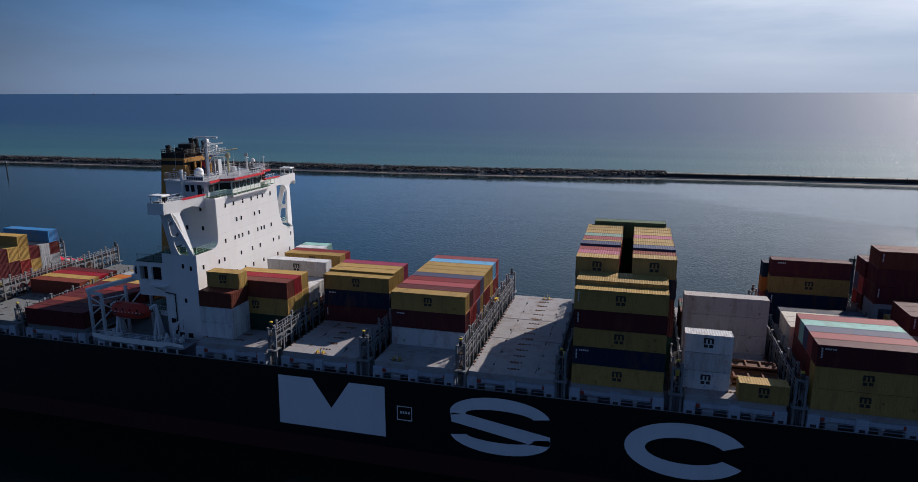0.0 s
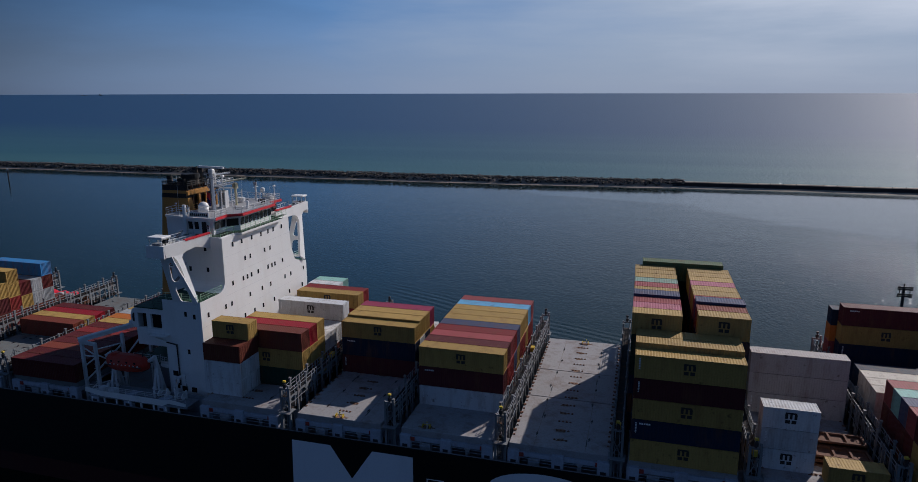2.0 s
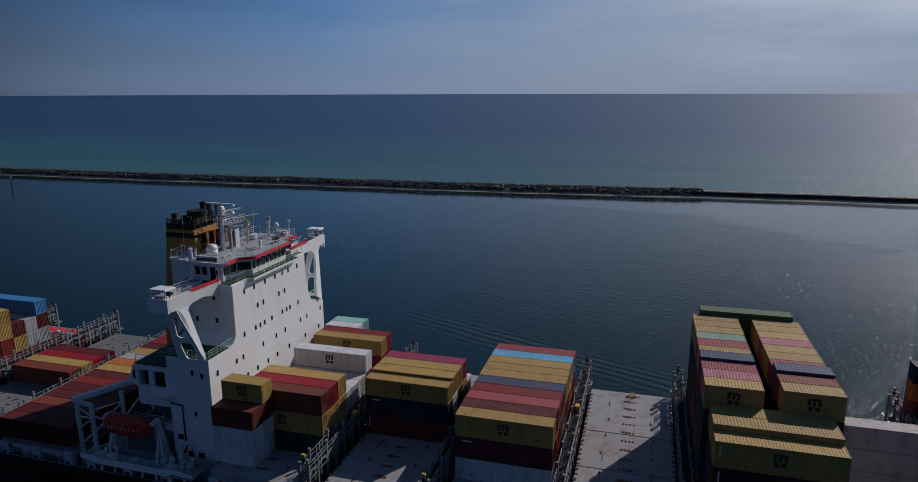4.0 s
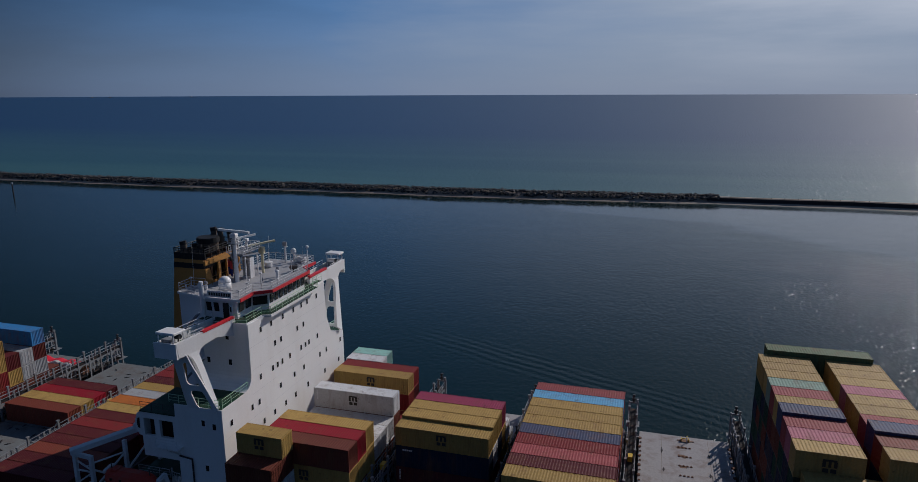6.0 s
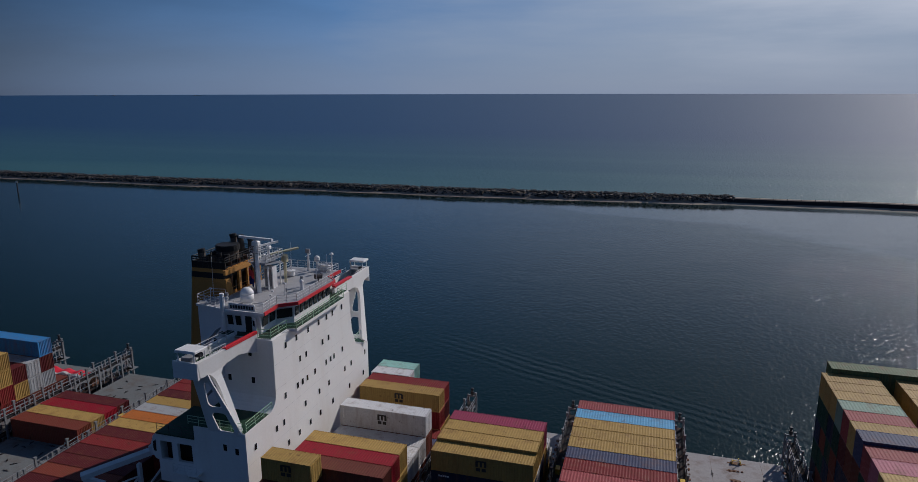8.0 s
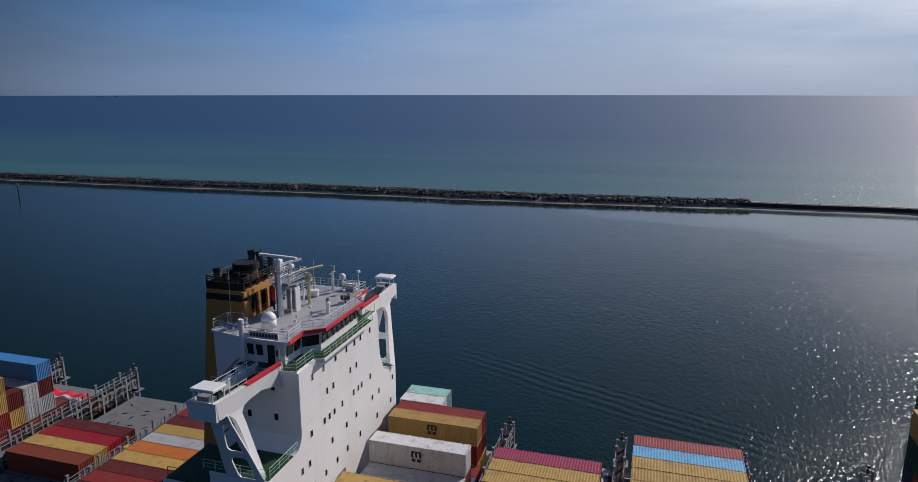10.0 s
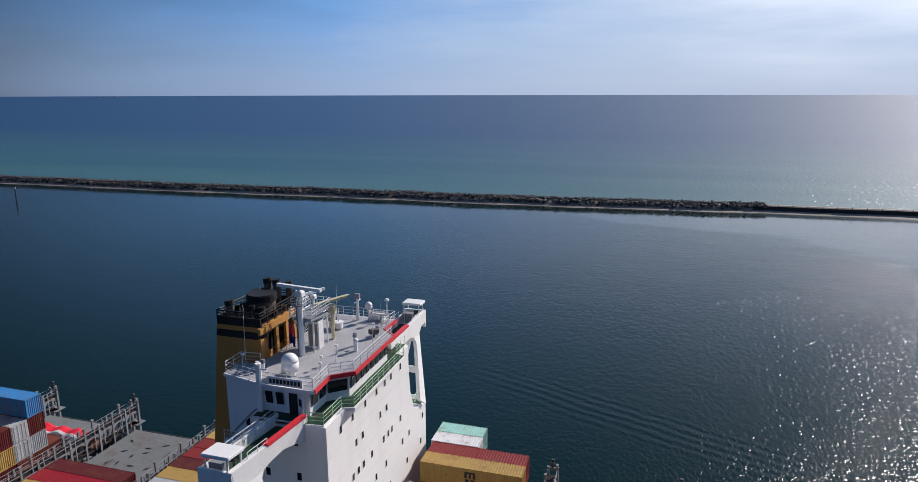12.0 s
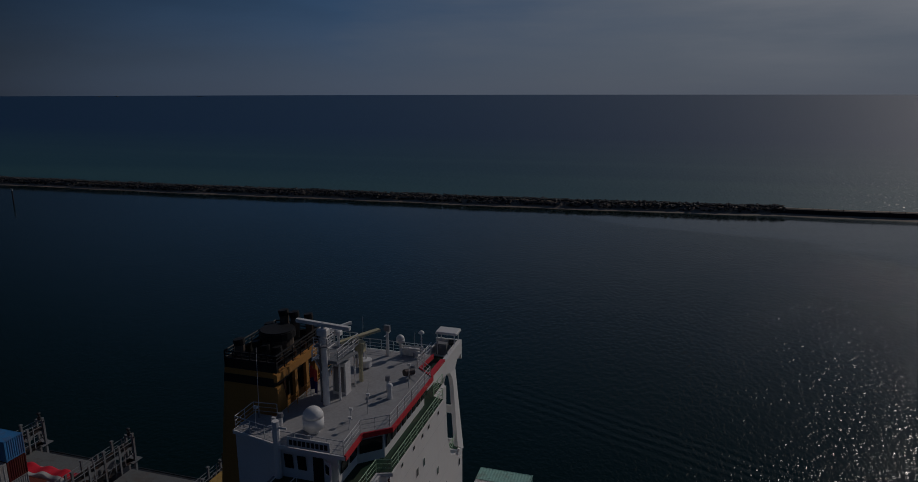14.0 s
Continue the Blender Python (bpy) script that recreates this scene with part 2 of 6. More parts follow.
def sea_material():
    m = bpy.data.materials.new("sea_water")
    n, l, p = nodes_of(m)
    geo = n.new("ShaderNodeNewGeometry")
    sep = n.new("ShaderNodeSeparateXYZ")
    l.new(geo.outputs["Position"], sep.inputs[0])
    # open sea beyond the breakwater is shallower green and rougher than the still basin
    outer = n.new("ShaderNodeMapRange")
    outer.inputs["From Min"].default_value, outer.inputs["From Max"].default_value = 436, 470
    l.new(sep.outputs["Y"], outer.inputs["Value"])
    deep = n.new("ShaderNodeMapRange")
    deep.inputs["From Min"].default_value, deep.inputs["From Max"].default_value = 450, 1050
    l.new(sep.outputs["Y"], deep.inputs["Value"])
    patches = n.new("ShaderNodeTexNoise")
    patches.inputs["Scale"].default_value, patches.inputs["Detail"].default_value = 0.008, 6
    pm = n.new("ShaderNodeMapping")
    pm.inputs["Scale"].default_value = (0.16, 1.7, 1)
    l.new(geo.outputs["Position"], pm.inputs[0])
    l.new(pm.outputs[0], patches.inputs["Vector"])
    shallow = n.new("ShaderNodeMix")
    shallow.data_type = "RGBA"
    shallow.inputs[6].default_value, shallow.inputs[7].default_value = (0.030, 0.100, 0.128, 1), (0.046, 0.124, 0.142, 1)
    bands = n.new("ShaderNodeMapRange")
    bands.inputs["From Min"].default_value, bands.inputs["From Max"].default_value = 0.36, 0.64
    l.new(patches.outputs["Fac"], bands.inputs["Value"])
    l.new(bands.outputs[0], shallow.inputs[0])
    far = n.new("ShaderNodeMix")
    far.data_type = "RGBA"
    far.inputs[7].default_value = (0.016, 0.058, 0.138, 1)
    l.new(deep.outputs[0], far.inputs[0])
    l.new(shallow.outputs[2], far.inputs[6])
    col = n.new("ShaderNodeMix")
    col.data_type = "RGBA"
    col.inputs[6].default_value = (0.0008, 0.0100, 0.0062, 1)
    l.new(outer.outputs[0], col.inputs[0])
    l.new(far.outputs[2], col.inputs[7])
    l.new(col.outputs[2], p.inputs["Base Color"])
    p.inputs["IOR"].default_value = 1.33
    rough = n.new("ShaderNodeMapRange")
    rough.inputs["To Min"].default_value, rough.inputs["To Max"].default_value = 0.07, 0.65
    l.new(outer.outputs[0], rough.inputs["Value"])
    l.new(rough.outputs[0], p.inputs["Roughness"])
    chop = n.new("ShaderNodeTexNoise")
    chop.inputs["Scale"].default_value, chop.inputs["Detail"].default_value, chop.inputs["Roughness"].default_value = 0.9, 2.2, 0.6
    cm = n.new("ShaderNodeMapping")
    cm.inputs["Rotation"].default_value, cm.inputs["Scale"].default_value = (0, 0, radians(-25)), (0.7, 1.25, 1)
    l.new(geo.outputs["Position"], cm.inputs[0])
    l.new(cm.outputs[0], chop.inputs["Vector"])
    swell = n.new("ShaderNodeTexNoise")
    swell.inputs["Scale"].default_value, swell.inputs["Detail"].default_value = 0.06, 3
    l.new(cm.outputs[0], swell.inputs["Vector"])
    add = n.new("ShaderNodeMath")
    add.operation = "MULTIPLY_ADD"
    add.inputs[1].default_value = 2.5
    l.new(swell.outputs["Fac"], add.inputs[0])
    l.new(chop.outputs["Fac"], add.inputs[2])
    # a train of ripples running slantwise off the ship's far side
    run = n.new("ShaderNodeVectorMath")
    run.operation = "DOT_PRODUCT"
    run.inputs[1].default_value = (0.37, 0.93, 0)
    l.new(geo.outputs["Position"], run.inputs[0])
    wob = n.new("ShaderNodeMath")
    wob.operation = "MULTIPLY_ADD"
    wob.inputs[1].default_value = 3.0
    l.new(swell.outputs["Fac"], wob.inputs[0])
    l.new(run.outputs["Value"], wob.inputs[2])
    ph = n.new("ShaderNodeMath")
    ph.operation = "MULTIPLY"
    ph.inputs[1].default_value = 2.3
    l.new(wob.outputs[0], ph.inputs[0])
    sine = n.new("ShaderNodeMath")
    sine.operation = "SINE"
    l.new(ph.outputs[0], sine.inputs[0])
    off = n.new("ShaderNodeMath")
    off.operation = "SUBTRACT"
    off.inputs[1].default_value = 150.6
    l.new(wob.outputs[0], off.inputs[0])
    dist2 = n.new("ShaderNodeMath")
    dist2.operation = "ABSOLUTE"
    l.new(off.outputs[0], dist2.inputs[0])
    band = n.new("ShaderNodeMapRange")
    band.interpolation_type = "SMOOTHSTEP"
    band.inputs["From Min"].default_value, band.inputs["From Max"].default_value = 0.5, 9.0
    band.inputs["To Min"].default_value, band.inputs["To Max"].default_value = 2.4, 0.0
    l.new(dist2.outputs[0], band.inputs["Value"])
    ahead = n.new("ShaderNodeMapRange")
    ahead.inputs["From Min"].default_value, ahead.inputs["From Max"].default_value = -90, -55
    l.new(sep.outputs["X"], ahead.inputs["Value"])
    crest = n.new("ShaderNodeMath")
    crest.operation = "MULTIPLY"
    l.new(band.outputs[0], crest.inputs[0])
    l.new(ahead.outputs[0], crest.inputs[1])
    train = n.new("ShaderNodeMath")
    train.operation = "MULTIPLY"
    l.new(sine.outputs[0], train.inputs[0])
    l.new(crest.outputs[0], train.inputs[1])
    high = n.new("ShaderNodeMath")
    high.operation = "ADD"
    l.new(add.outputs[0], high.inputs[0])
    l.new(train.outputs[0], high.inputs[1])
    dist = n.new("ShaderNodeMapRange")
    dist.inputs["To Min"].default_value, dist.inputs["To Max"].default_value = 0.66, 0.9
    l.new(outer.outputs[0], dist.inputs["Value"])
    # slick calm water under the lee of the breakwater, in drifting patches
    lee = n.new("ShaderNodeMapRange")
    lee.inputs["From Min"].default_value, lee.inputs["From Max"].default_value = 265, 420
    l.new(sep.outputs["Y"], lee.inputs["Value"])
    # sky reflection graded by hand: specular level rises with distance across the basin
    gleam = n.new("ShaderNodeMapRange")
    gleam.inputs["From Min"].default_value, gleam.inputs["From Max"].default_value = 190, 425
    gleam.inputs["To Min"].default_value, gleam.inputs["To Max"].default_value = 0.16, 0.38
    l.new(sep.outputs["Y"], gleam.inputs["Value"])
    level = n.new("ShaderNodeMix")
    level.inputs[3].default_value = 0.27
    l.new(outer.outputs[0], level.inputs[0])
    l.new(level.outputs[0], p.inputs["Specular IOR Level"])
    drift = n.new("ShaderNodeTexNoise")
    drift.inputs["Scale"].default_value, drift.inputs["Detail"].default_value = 0.012, 5
    dm = n.new("ShaderNodeMapping")
    dm.inputs["Rotation"].default_value, dm.inputs["Scale"].default_value = (0, 0, radians(12)), (0.5, 1.6, 1)
    l.new(geo.outputs["Position"], dm.inputs[0])
    l.new(dm.outputs[0], drift.inputs["Vector"])
    # calm slick widening towards the harbour mouth; pale sky sheen added through specular level
    edge = n.new("ShaderNodeVectorMath")
    edge.operation = "DOT_PRODUCT"
    edge.inputs[1].default_value = (0.46, 0.89, 0)
    l.new(geo.outputs["Position"], edge.inputs[0])
    rag = n.new("ShaderNodeMath")
    rag.operation = "MULTIPLY_ADD"
    rag.inputs[1].default_value = 110.0
    l.new(drift.outputs["Fac"], rag.inputs[0])
    l.new(edge.outputs["Value"], rag.inputs[2])
    slick = n.new("ShaderNodeMapRange")
    slick.interpolation_type = "SMOOTHSTEP"
    slick.inputs["From Min"].default_value, slick.inputs["From Max"].default_value = 374, 390
    l.new(rag.outputs[0], slick.inputs["Value"])
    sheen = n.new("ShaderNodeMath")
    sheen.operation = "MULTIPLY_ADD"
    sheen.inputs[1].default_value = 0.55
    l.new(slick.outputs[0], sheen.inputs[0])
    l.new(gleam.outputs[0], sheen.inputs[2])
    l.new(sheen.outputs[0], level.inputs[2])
    both = n.new("ShaderNodeMath")
    both.operation = "ADD"
    l.new(lee.outputs[0], both.inputs[0])
    l.new(drift.outputs["Fac"], both.inputs[1])
    calm = n.new("ShaderNodeMapRange")
    calm.inputs["From Min"].default_value, calm.inputs["From Max"].default_value = 0.95, 1.35
    calm.inputs["To Min"].default_value, calm.inputs["To Max"].default_value = 0.4, 0.1
    l.new(both.outputs[0], calm.inputs["Value"])
    st = n.new("ShaderNodeMix")
    st.inputs[3].default_value = 0.6
    l.new(outer.outputs[0], st.inputs[0])
    l.new(calm.outputs[0], st.inputs[2])
    # the body of the water has gentle slopes, a thin film of steep wavelets glints in the sun
    soft = n.new("ShaderNodeMath")
    soft.operation = "MULTIPLY"
    soft.inputs[1].default_value = 0.17
    l.new(st.outputs[0], soft.inputs[0])
    body = n.new("ShaderNodeBump")
    l.new(dist.outputs[0], body.inputs["Distance"])
    l.new(soft.outputs[0], body.inputs["Strength"])
    l.new(high.outputs[0], body.inputs["Height"])
    l.new(body.outputs[0], p.inputs["Normal"])
    # short ripples under the ship's lee, longer ones further out in the basin
    gm = n.new("ShaderNodeMapping")
    gm.inputs["Rotation"].default_value, gm.inputs["Scale"].default_value = (0, 0, radians(12)), (1.0, 0.5, 1)
    l.new(geo.outputs["Position"], gm.inputs[0])
    ripples = []
    for size in (1.5, 0.85, 0.34):
        w = n.new("ShaderNodeTexNoise")
        w.inputs["Scale"].default_value, w.inputs["Detail"].default_value = size, 1.8
        l.new(gm.outputs[0], w.inputs["Vector"])
        ripples.append(w)
    fetch = n.new("ShaderNodeMapRange")
    fetch.inputs["From Min"].default_value, fetch.inputs["From Max"].default_value = 150, 260
    l.new(sep.outputs["Y"], fetch.inputs["Value"])
    longer = n.new("ShaderNodeMath")
    longer.operation = "MULTIPLY"
    longer.inputs[1].default_value = 2.9
    l.new(ripples[1].outputs["Fac"], longer.inputs[0])
    wavelet = n.new("ShaderNodeMix")
    l.new(fetch.outputs[0], wavelet.inputs[0])
    l.new(ripples[0].outputs["Fac"], wavelet.inputs[2])
    l.new(longer.outputs[0], wavelet.inputs[3])
    # the open sea carries broader waves
    sea = n.new("ShaderNodeMath")
    sea.operation = "MULTIPLY"
    sea.inputs[1].default_value = 5.6
    l.new(ripples[2].outputs["Fac"], sea.inputs[0])
    heave = n.new("ShaderNodeMix")
    l.new(outer.outputs[0], heave.inputs[0])
    l.new(wavelet.outputs[0], heave.inputs[2])
    l.new(sea.outputs[0], heave.inputs[3])
    steep = n.new("ShaderNodeBump")
    steep.inputs["Distance"].default_value = 0.86
    ruffle = n.new("ShaderNodeMapRange")
    ruffle.inputs["To Min"].default_value, ruffle.inputs["To Max"].default_value = 0.42, 0.2
    l.new(slick.outputs[0], ruffle.inputs["Value"])
    rise = n.new("ShaderNodeMix")
    rise.inputs[3].default_value = 0.6
    l.new(outer.outputs[0], rise.inputs[0])
    l.new(ruffle.outputs[0], rise.inputs[2])
    l.new(rise.outputs[0], steep.inputs["Strength"])
    l.new(heave.outputs[0], steep.inputs["Height"])
    film = n.new("ShaderNodeMapRange")
    film.inputs["To Min"].default_value, film.inputs["To Max"].default_value = 0.30, 0.15
    l.new(outer.outputs[0], film.inputs["Value"])
    l.new(film.outputs[0], p.inputs["Coat Weight"])
    p.inputs["Coat Roughness"].default_value, p.inputs["Coat IOR"].default_value = 0.165, 1.33
    l.new(steep.outputs[0], p.inputs["Coat Normal"])
    return m


SEA = sea_material()
SAND = paint("pale_wet_sand", (0.36, 0.29, 0.225), 0.8, grime=(0.09, 0.07, 0.055), dirt=0.8, scale=0.08, streak=False)


def rock_material():
    m = bpy.data.materials.new("dark_breakwater_rock")
    n, l, p = nodes_of(m)
    geo = n.new("ShaderNodeNewGeometry")
    ramp = n.new("ShaderNodeValToRGB")
    ramp.color_ramp.elements[0].color, ramp.color_ramp.elements[1].color = (0.010, 0.010, 0.011, 1), (0.12, 0.118, 0.115, 1)
    l.new(geo.outputs["Random Per Island"], ramp.inputs[0])
    l.new(ramp.outputs[0], p.inputs["Base Color"])
    p.inputs["Roughness"].default_value = 0.75
    t = n.new("ShaderNodeTexNoise")
    t.inputs["Scale"].default_value = 3.0
    b = n.new("ShaderNodeBump")
    b.inputs["Distance"].default_value = 0.15
    l.new(t.outputs["Fac"], b.inputs["Height"])
    l.new(b.outputs[0], p.inputs["Normal"])
    return m


ROCK = rock_material()
WALLDARK = paint("dark_stained_sea_wall", (0.045, 0.04, 0.038), 0.8, grime=(0.10, 0.06, 0.045), dirt=0.6, scale=0.3, vary=0, gloss=0.1)


# ---- mesh building ----
class Build:
    """Collects boxes, bars, tubes and prisms into one mesh."""

    def __init__(self):
        self.v, self.f = [], []

    def add(self, verts, faces):
        o = len(self.v)
        self.v += [tuple(q) for q in verts]
        self.f += [tuple(o + i for i in fc) for fc in faces]
        return self

    def box(self, x0, x1, y0, y1, z0, z1):
        return self.add([(x0, y0, z0), (x1, y0, z0), (x1, y1, z0), (x0, y1, z0), (x0, y0, z1), (x1, y0, z1), (x1, y1, z1), (x0, y1, z1)],
                        [(3, 2, 1, 0), (4, 5, 6, 7), (0, 1, 5, 4), (1, 2, 6, 5), (2, 3, 7, 6), (3, 0, 4, 7)])

    def chamfered(self, x0, x1, y0, y1, z0, z1, c):
        """A box whose upright and top edges are cut off by c."""
        def ring(d, z):
            a, b, e, f = x0 + d, x1 - d, y0 + d, y1 - d
            return [(a + c, e, z), (b - c, e, z), (b, e + c, z), (b, f - c, z), (b - c, f, z), (a + c, f, z), (a, f - c, z), (a, e + c, z)]
        rings = [ring(0, z0), ring(0, z1 - c), ring(c * 0.7, z1)]
        vs = [q for r in rings for q in r]
        fs = [tuple(range(7, -1, -1)), tuple(range(16, 24))]
        for k in range(2):
            fs += [(k * 8 + i, k * 8 + (i + 1) % 8, k * 8 + 8 + (i + 1) % 8, k * 8 + 8 + i) for i in range(8)]
        return self.add(vs, fs)

    def tube(self, a, b, r, n=6, r2=None):
        a, b = Vector(a), Vector(b)
        d = (b - a).normalized()
        u = d.orthogonal().normalized()
        w = d.cross(u)
        r2 = r if r2 is None else r2
        vs = [a + (u * math.cos(2 * math.pi * i / n) + w * math.sin(2 * math.pi * i / n)) * r for i in range(n)]
        vs += [b + (u * math.cos(2 * math.pi * i / n) + w * math.sin(2 * math.pi * i / n)) * r2 for i in range(n)]
        fs = [(i, (i + 1) % n, n + (i + 1) % n, n + i) for i in range(n)] + [tuple(range(n - 1, -1, -1)), tuple(range(n, 2 * n))]
        return self.add(vs, fs)

    def bar(self, a, b, w, h=None):
        """A square bar from a to b."""
        a, b, h = Vector(a), Vector(b), h or w
        d = (b - a).normalized()
        side = d.cross(Vector((0, 0, 1)))
        side = Vector((1, 0, 0)) if side.length < 1e-4 else side.normalized()
        up = side.cross(d)
        vs = [e + side * sx * w / 2 + up * sz * h / 2 for e in (a, b) for sx, sz in ((-1, -1), (1, -1), (1, 1), (-1, 1))]
        return self.add(vs, [(0, 1, 5, 4), (1, 2, 6, 5), (2, 3, 7, 6), (3, 0, 4, 7), (3, 2, 1, 0), (4, 5, 6, 7)])

    def prism(self, poly, axis, a, b):
        """A polygon carried along an axis from a to b."""
        def put(p, s):
            return (s, p[0], p[1]) if axis == "x" else (p[0], s, p[1]) if axis == "y" else (p[0], p[1], s)
        n = len(poly)
        vs = [put(p, a) for p in poly] + [put(p, b) for p in poly]
        return self.add(vs, [tuple(range(n)), tuple(range(2 * n - 1, n - 1, -1))] + [(i, n + i, n + (i + 1) % n, (i + 1) % n) for i in range(n)])

    def dome(self, c, r, n=12, m=5, squash=1.0):
        vs = [(c[0] + r * math.cos(2 * math.pi * i / n) * math.cos(math.pi / 2 * j / m), c[1] + r * math.sin(2 * math.pi * i / n) * math.cos(math.pi / 2 * j / m),
               c[2] + r * squash * math.sin(math.pi / 2 * j / m)) for j in range(m) for i in range(n)] + [(c[0], c[1], c[2] + r * squash)]
        fs = [(j * n + i, j * n + (i + 1) % n, (j + 1) * n + (i + 1) % n, (j + 1) * n + i) for j in range(m - 1) for i in range(n)]
        fs += [((m - 1) * n + i, (m - 1) * n + (i + 1) % n, m * n) for i in range(n)] + [tuple(range(n - 1, -1, -1))]
        return self.add(vs, fs)

    def mesh(self, name, mat, smooth=False):
        me = bpy.data.meshes.new(name)
        me.from_pydata(self.v, [], self.f)
        bm = bmesh.new()
        bm.from_mesh(me)
        bmesh.ops.recalc_face_normals(bm, faces=bm.faces)
        bm.to_mesh(me)
        bm.free()
        me.materials.append(mat)
        if smooth:
            for p in me.polygons:
                p.use_smooth = True
        return me


def part(name, build, mat, parent=None, label="", smooth=False):
    ob = new(name, build.mesh(name, mat, smooth))
    ob.parent = parent
    return tagged(ob, label)


def thing(name, at, label, category, group="", kind=""):
    ob = new(name)
    ob.location = at
    ob.empty_display_size = 0.5
    return tagged(ob, label, category, group, kind)


# ---- water ----
def make_sea():
    c, rings, seg = (-40.0, 60.0), [0, 60, 140, 260, 420, 640, 900, 1250, 1700, 2300, 2900, 3500, 4100, 4600, 4850], 96
    vs, fs = [(c[0], c[1], 0)], []
    for r in rings[1:]:
        z = 0 if r <= 900 else 43.0 * ((r - 900) / 3950) ** 1.6
        vs += [(c[0] + r * math.cos(2 * math.pi * i / seg), c[1] + r * math.sin(2 * math.pi * i / seg), z) for i in range(seg)]
    fs += [(0, 1 + i, 1 + (i + 1) % seg) for i in range(seg)]
    for k in range(len(rings) - 2):
        a = 1 + k * seg
        fs += [(a + i, a + seg + i, a + seg + (i + 1) % seg, a + (i + 1) % seg) for i in range(seg)]
    ob = new("water", Build().add(vs, fs).mesh("water", SEA, True))
    return tagged(ob, "dark blue-green sea water with fine ripples and sun glitter", "water", kind="structure")


make_sea()


# ---- breakwater ----
def bank_y(x):
    return float(np.interp(x, (-1500, -500, -160, 20, 600), (399, 425.5, 434, 447, 463))) + 1.2 * math.sin(x * 0.021) + 0.6 * math.sin(x * 0.09)


def make_breakwater():
    # sand berm with a rounded back, one strip along the channel
    xs = [-1400 + 12 * i for i in range(170)]
    prof = [(-1.5, -0.6), (0, 0.0), (3.2, 0.6), (5.2, 0.95), (7, 2.7), (11, 3.2), (15, 1.6), (19, -0.8)]
    vs, fs, k = [], [], len(prof)
    for x in xs:
        b = bank_y(x)
        vs += [(x, b + dy + (0.8 * math.sin(x * 0.15 + dy) if dy < 4 else 0), z) for dy, z in prof]
    for i in range(len(xs) - 1):
        fs += [(i * k + j, (i + 1) * k + j, (i + 1) * k + j + 1, i * k + j + 1) for j in range(k - 1)]
    ob = new("breakwater_bank", Build().add(vs, fs).mesh("breakwater_bank", SAND, True))
    tagged(ob, "long low sand bank under the rock breakwater", "breakwater", kind="structure")
    # boulders: bent octahedra heaped on the bank
    rnd = random.Random(5)
    bv, bf = [], []
    base = [(1, 0, 0), (0, 1, 0), (-1, 0, 0), (0, -1, 0), (0.1, 0.1, 1), (0, 0, -1), (0.7, 0.7, 0.45), (-0.7, 0.7, 0.4), (-0.7, -0.7, 0.5), (0.7, -0.7, 0.45)]
    face = [(4, 0, 6), (4, 6, 1), (4, 1, 7), (4, 7, 2), (4, 2, 8), (4, 8, 3), (4, 3, 9), (4, 9, 0), (0, 9, 5), (9, 3, 5), (3, 8, 5), (8, 2, 5), (2, 7, 5), (7, 1, 5), (1, 6, 5), (6, 0, 5)]
    x = -1100.0
    while x < 18:
        for j in range(9):
            d = rnd.uniform(4.2, 15)
            h = 0.8 + 3.1 * min(1, max(0, (d - 3.4) / 4.2)) * min(1, max(0, (17 - d) / 5))
            s = rnd.uniform(0.5, 1.25)
            cx, cy, cz, a = x + rnd.uniform(-1, 1), bank_y(x) + d, h + rnd.uniform(-0.3, 0.45), rnd.uniform(0, 6.3)
            o = len(bv)
            for q in base:
                q = [q[0] * rnd.uniform(0.7, 1.25), q[1] * rnd.uniform(0.7, 1.25), q[2] * rnd.uniform(0.6, 1.1)]
                bv.append((cx + s * (q[0] * math.cos(a) - q[1] * math.sin(a)), cy + s * (q[0] * math.sin(a) + q[1] * math.cos(a)), cz + s * q[2] * 0.85))
            bf += [tuple(o + i for i in t) for t in face]
        x += 1.35
    me = bpy.data.meshes.new("breakwater_rocks")
    me.from_pydata(bv, [], bf)
    me.materials.append(ROCK)
    tagged(new("breakwater_rocks", me), "heaped dark grey boulders along the breakwater", "rocks", kind="stuff")
    # straight rock-faced wall at the seaward end, with short posts on its crest
    wall = thing("sea_wall", (150, bank_y(150), 0), "dark straight sea wall with short posts on its crest", "sea wall", kind="structure")
    w = Build()
    n = 60
    for i in range(n):
        a, b = 12 + i * 8.0, 12 + (i + 1) * 8.0
        ya, yb = bank_y(a) + 4.6 - bank_y(150), bank_y(b) + 4.6 - bank_y(150)
        vs = [(a - 150, ya, 0.3), (a - 150, ya + 0.8, 3.1), (a - 150, ya + 7, 3.1), (a - 150, ya + 8, 0.3), (b - 150, yb, 0.3), (b - 150, yb + 0.8, 3.1), (b - 150, yb + 7, 3.1), (b - 150, yb + 8, 0.3)]
        w.add(vs, [(0, 1, 5, 4), (1, 2, 6, 5), (2, 3, 7, 6), (3, 2, 1, 0), (4, 5, 6, 7)])
    part("wall_face", w, WALLDARK, wall)
    post = Build().tube((0, 0, 0), (0, 0, 0.9), 0.16, 6).mesh("post", DARKSTEEL)
    for i in range(60):
        xx = 18 + 7.5 * i
        ob = new("post", post)
        ob.parent, ob.location = wall, (xx - 150, bank_y(xx) + 6.2 - bank_y(150), 3.05)


make_breakwater()


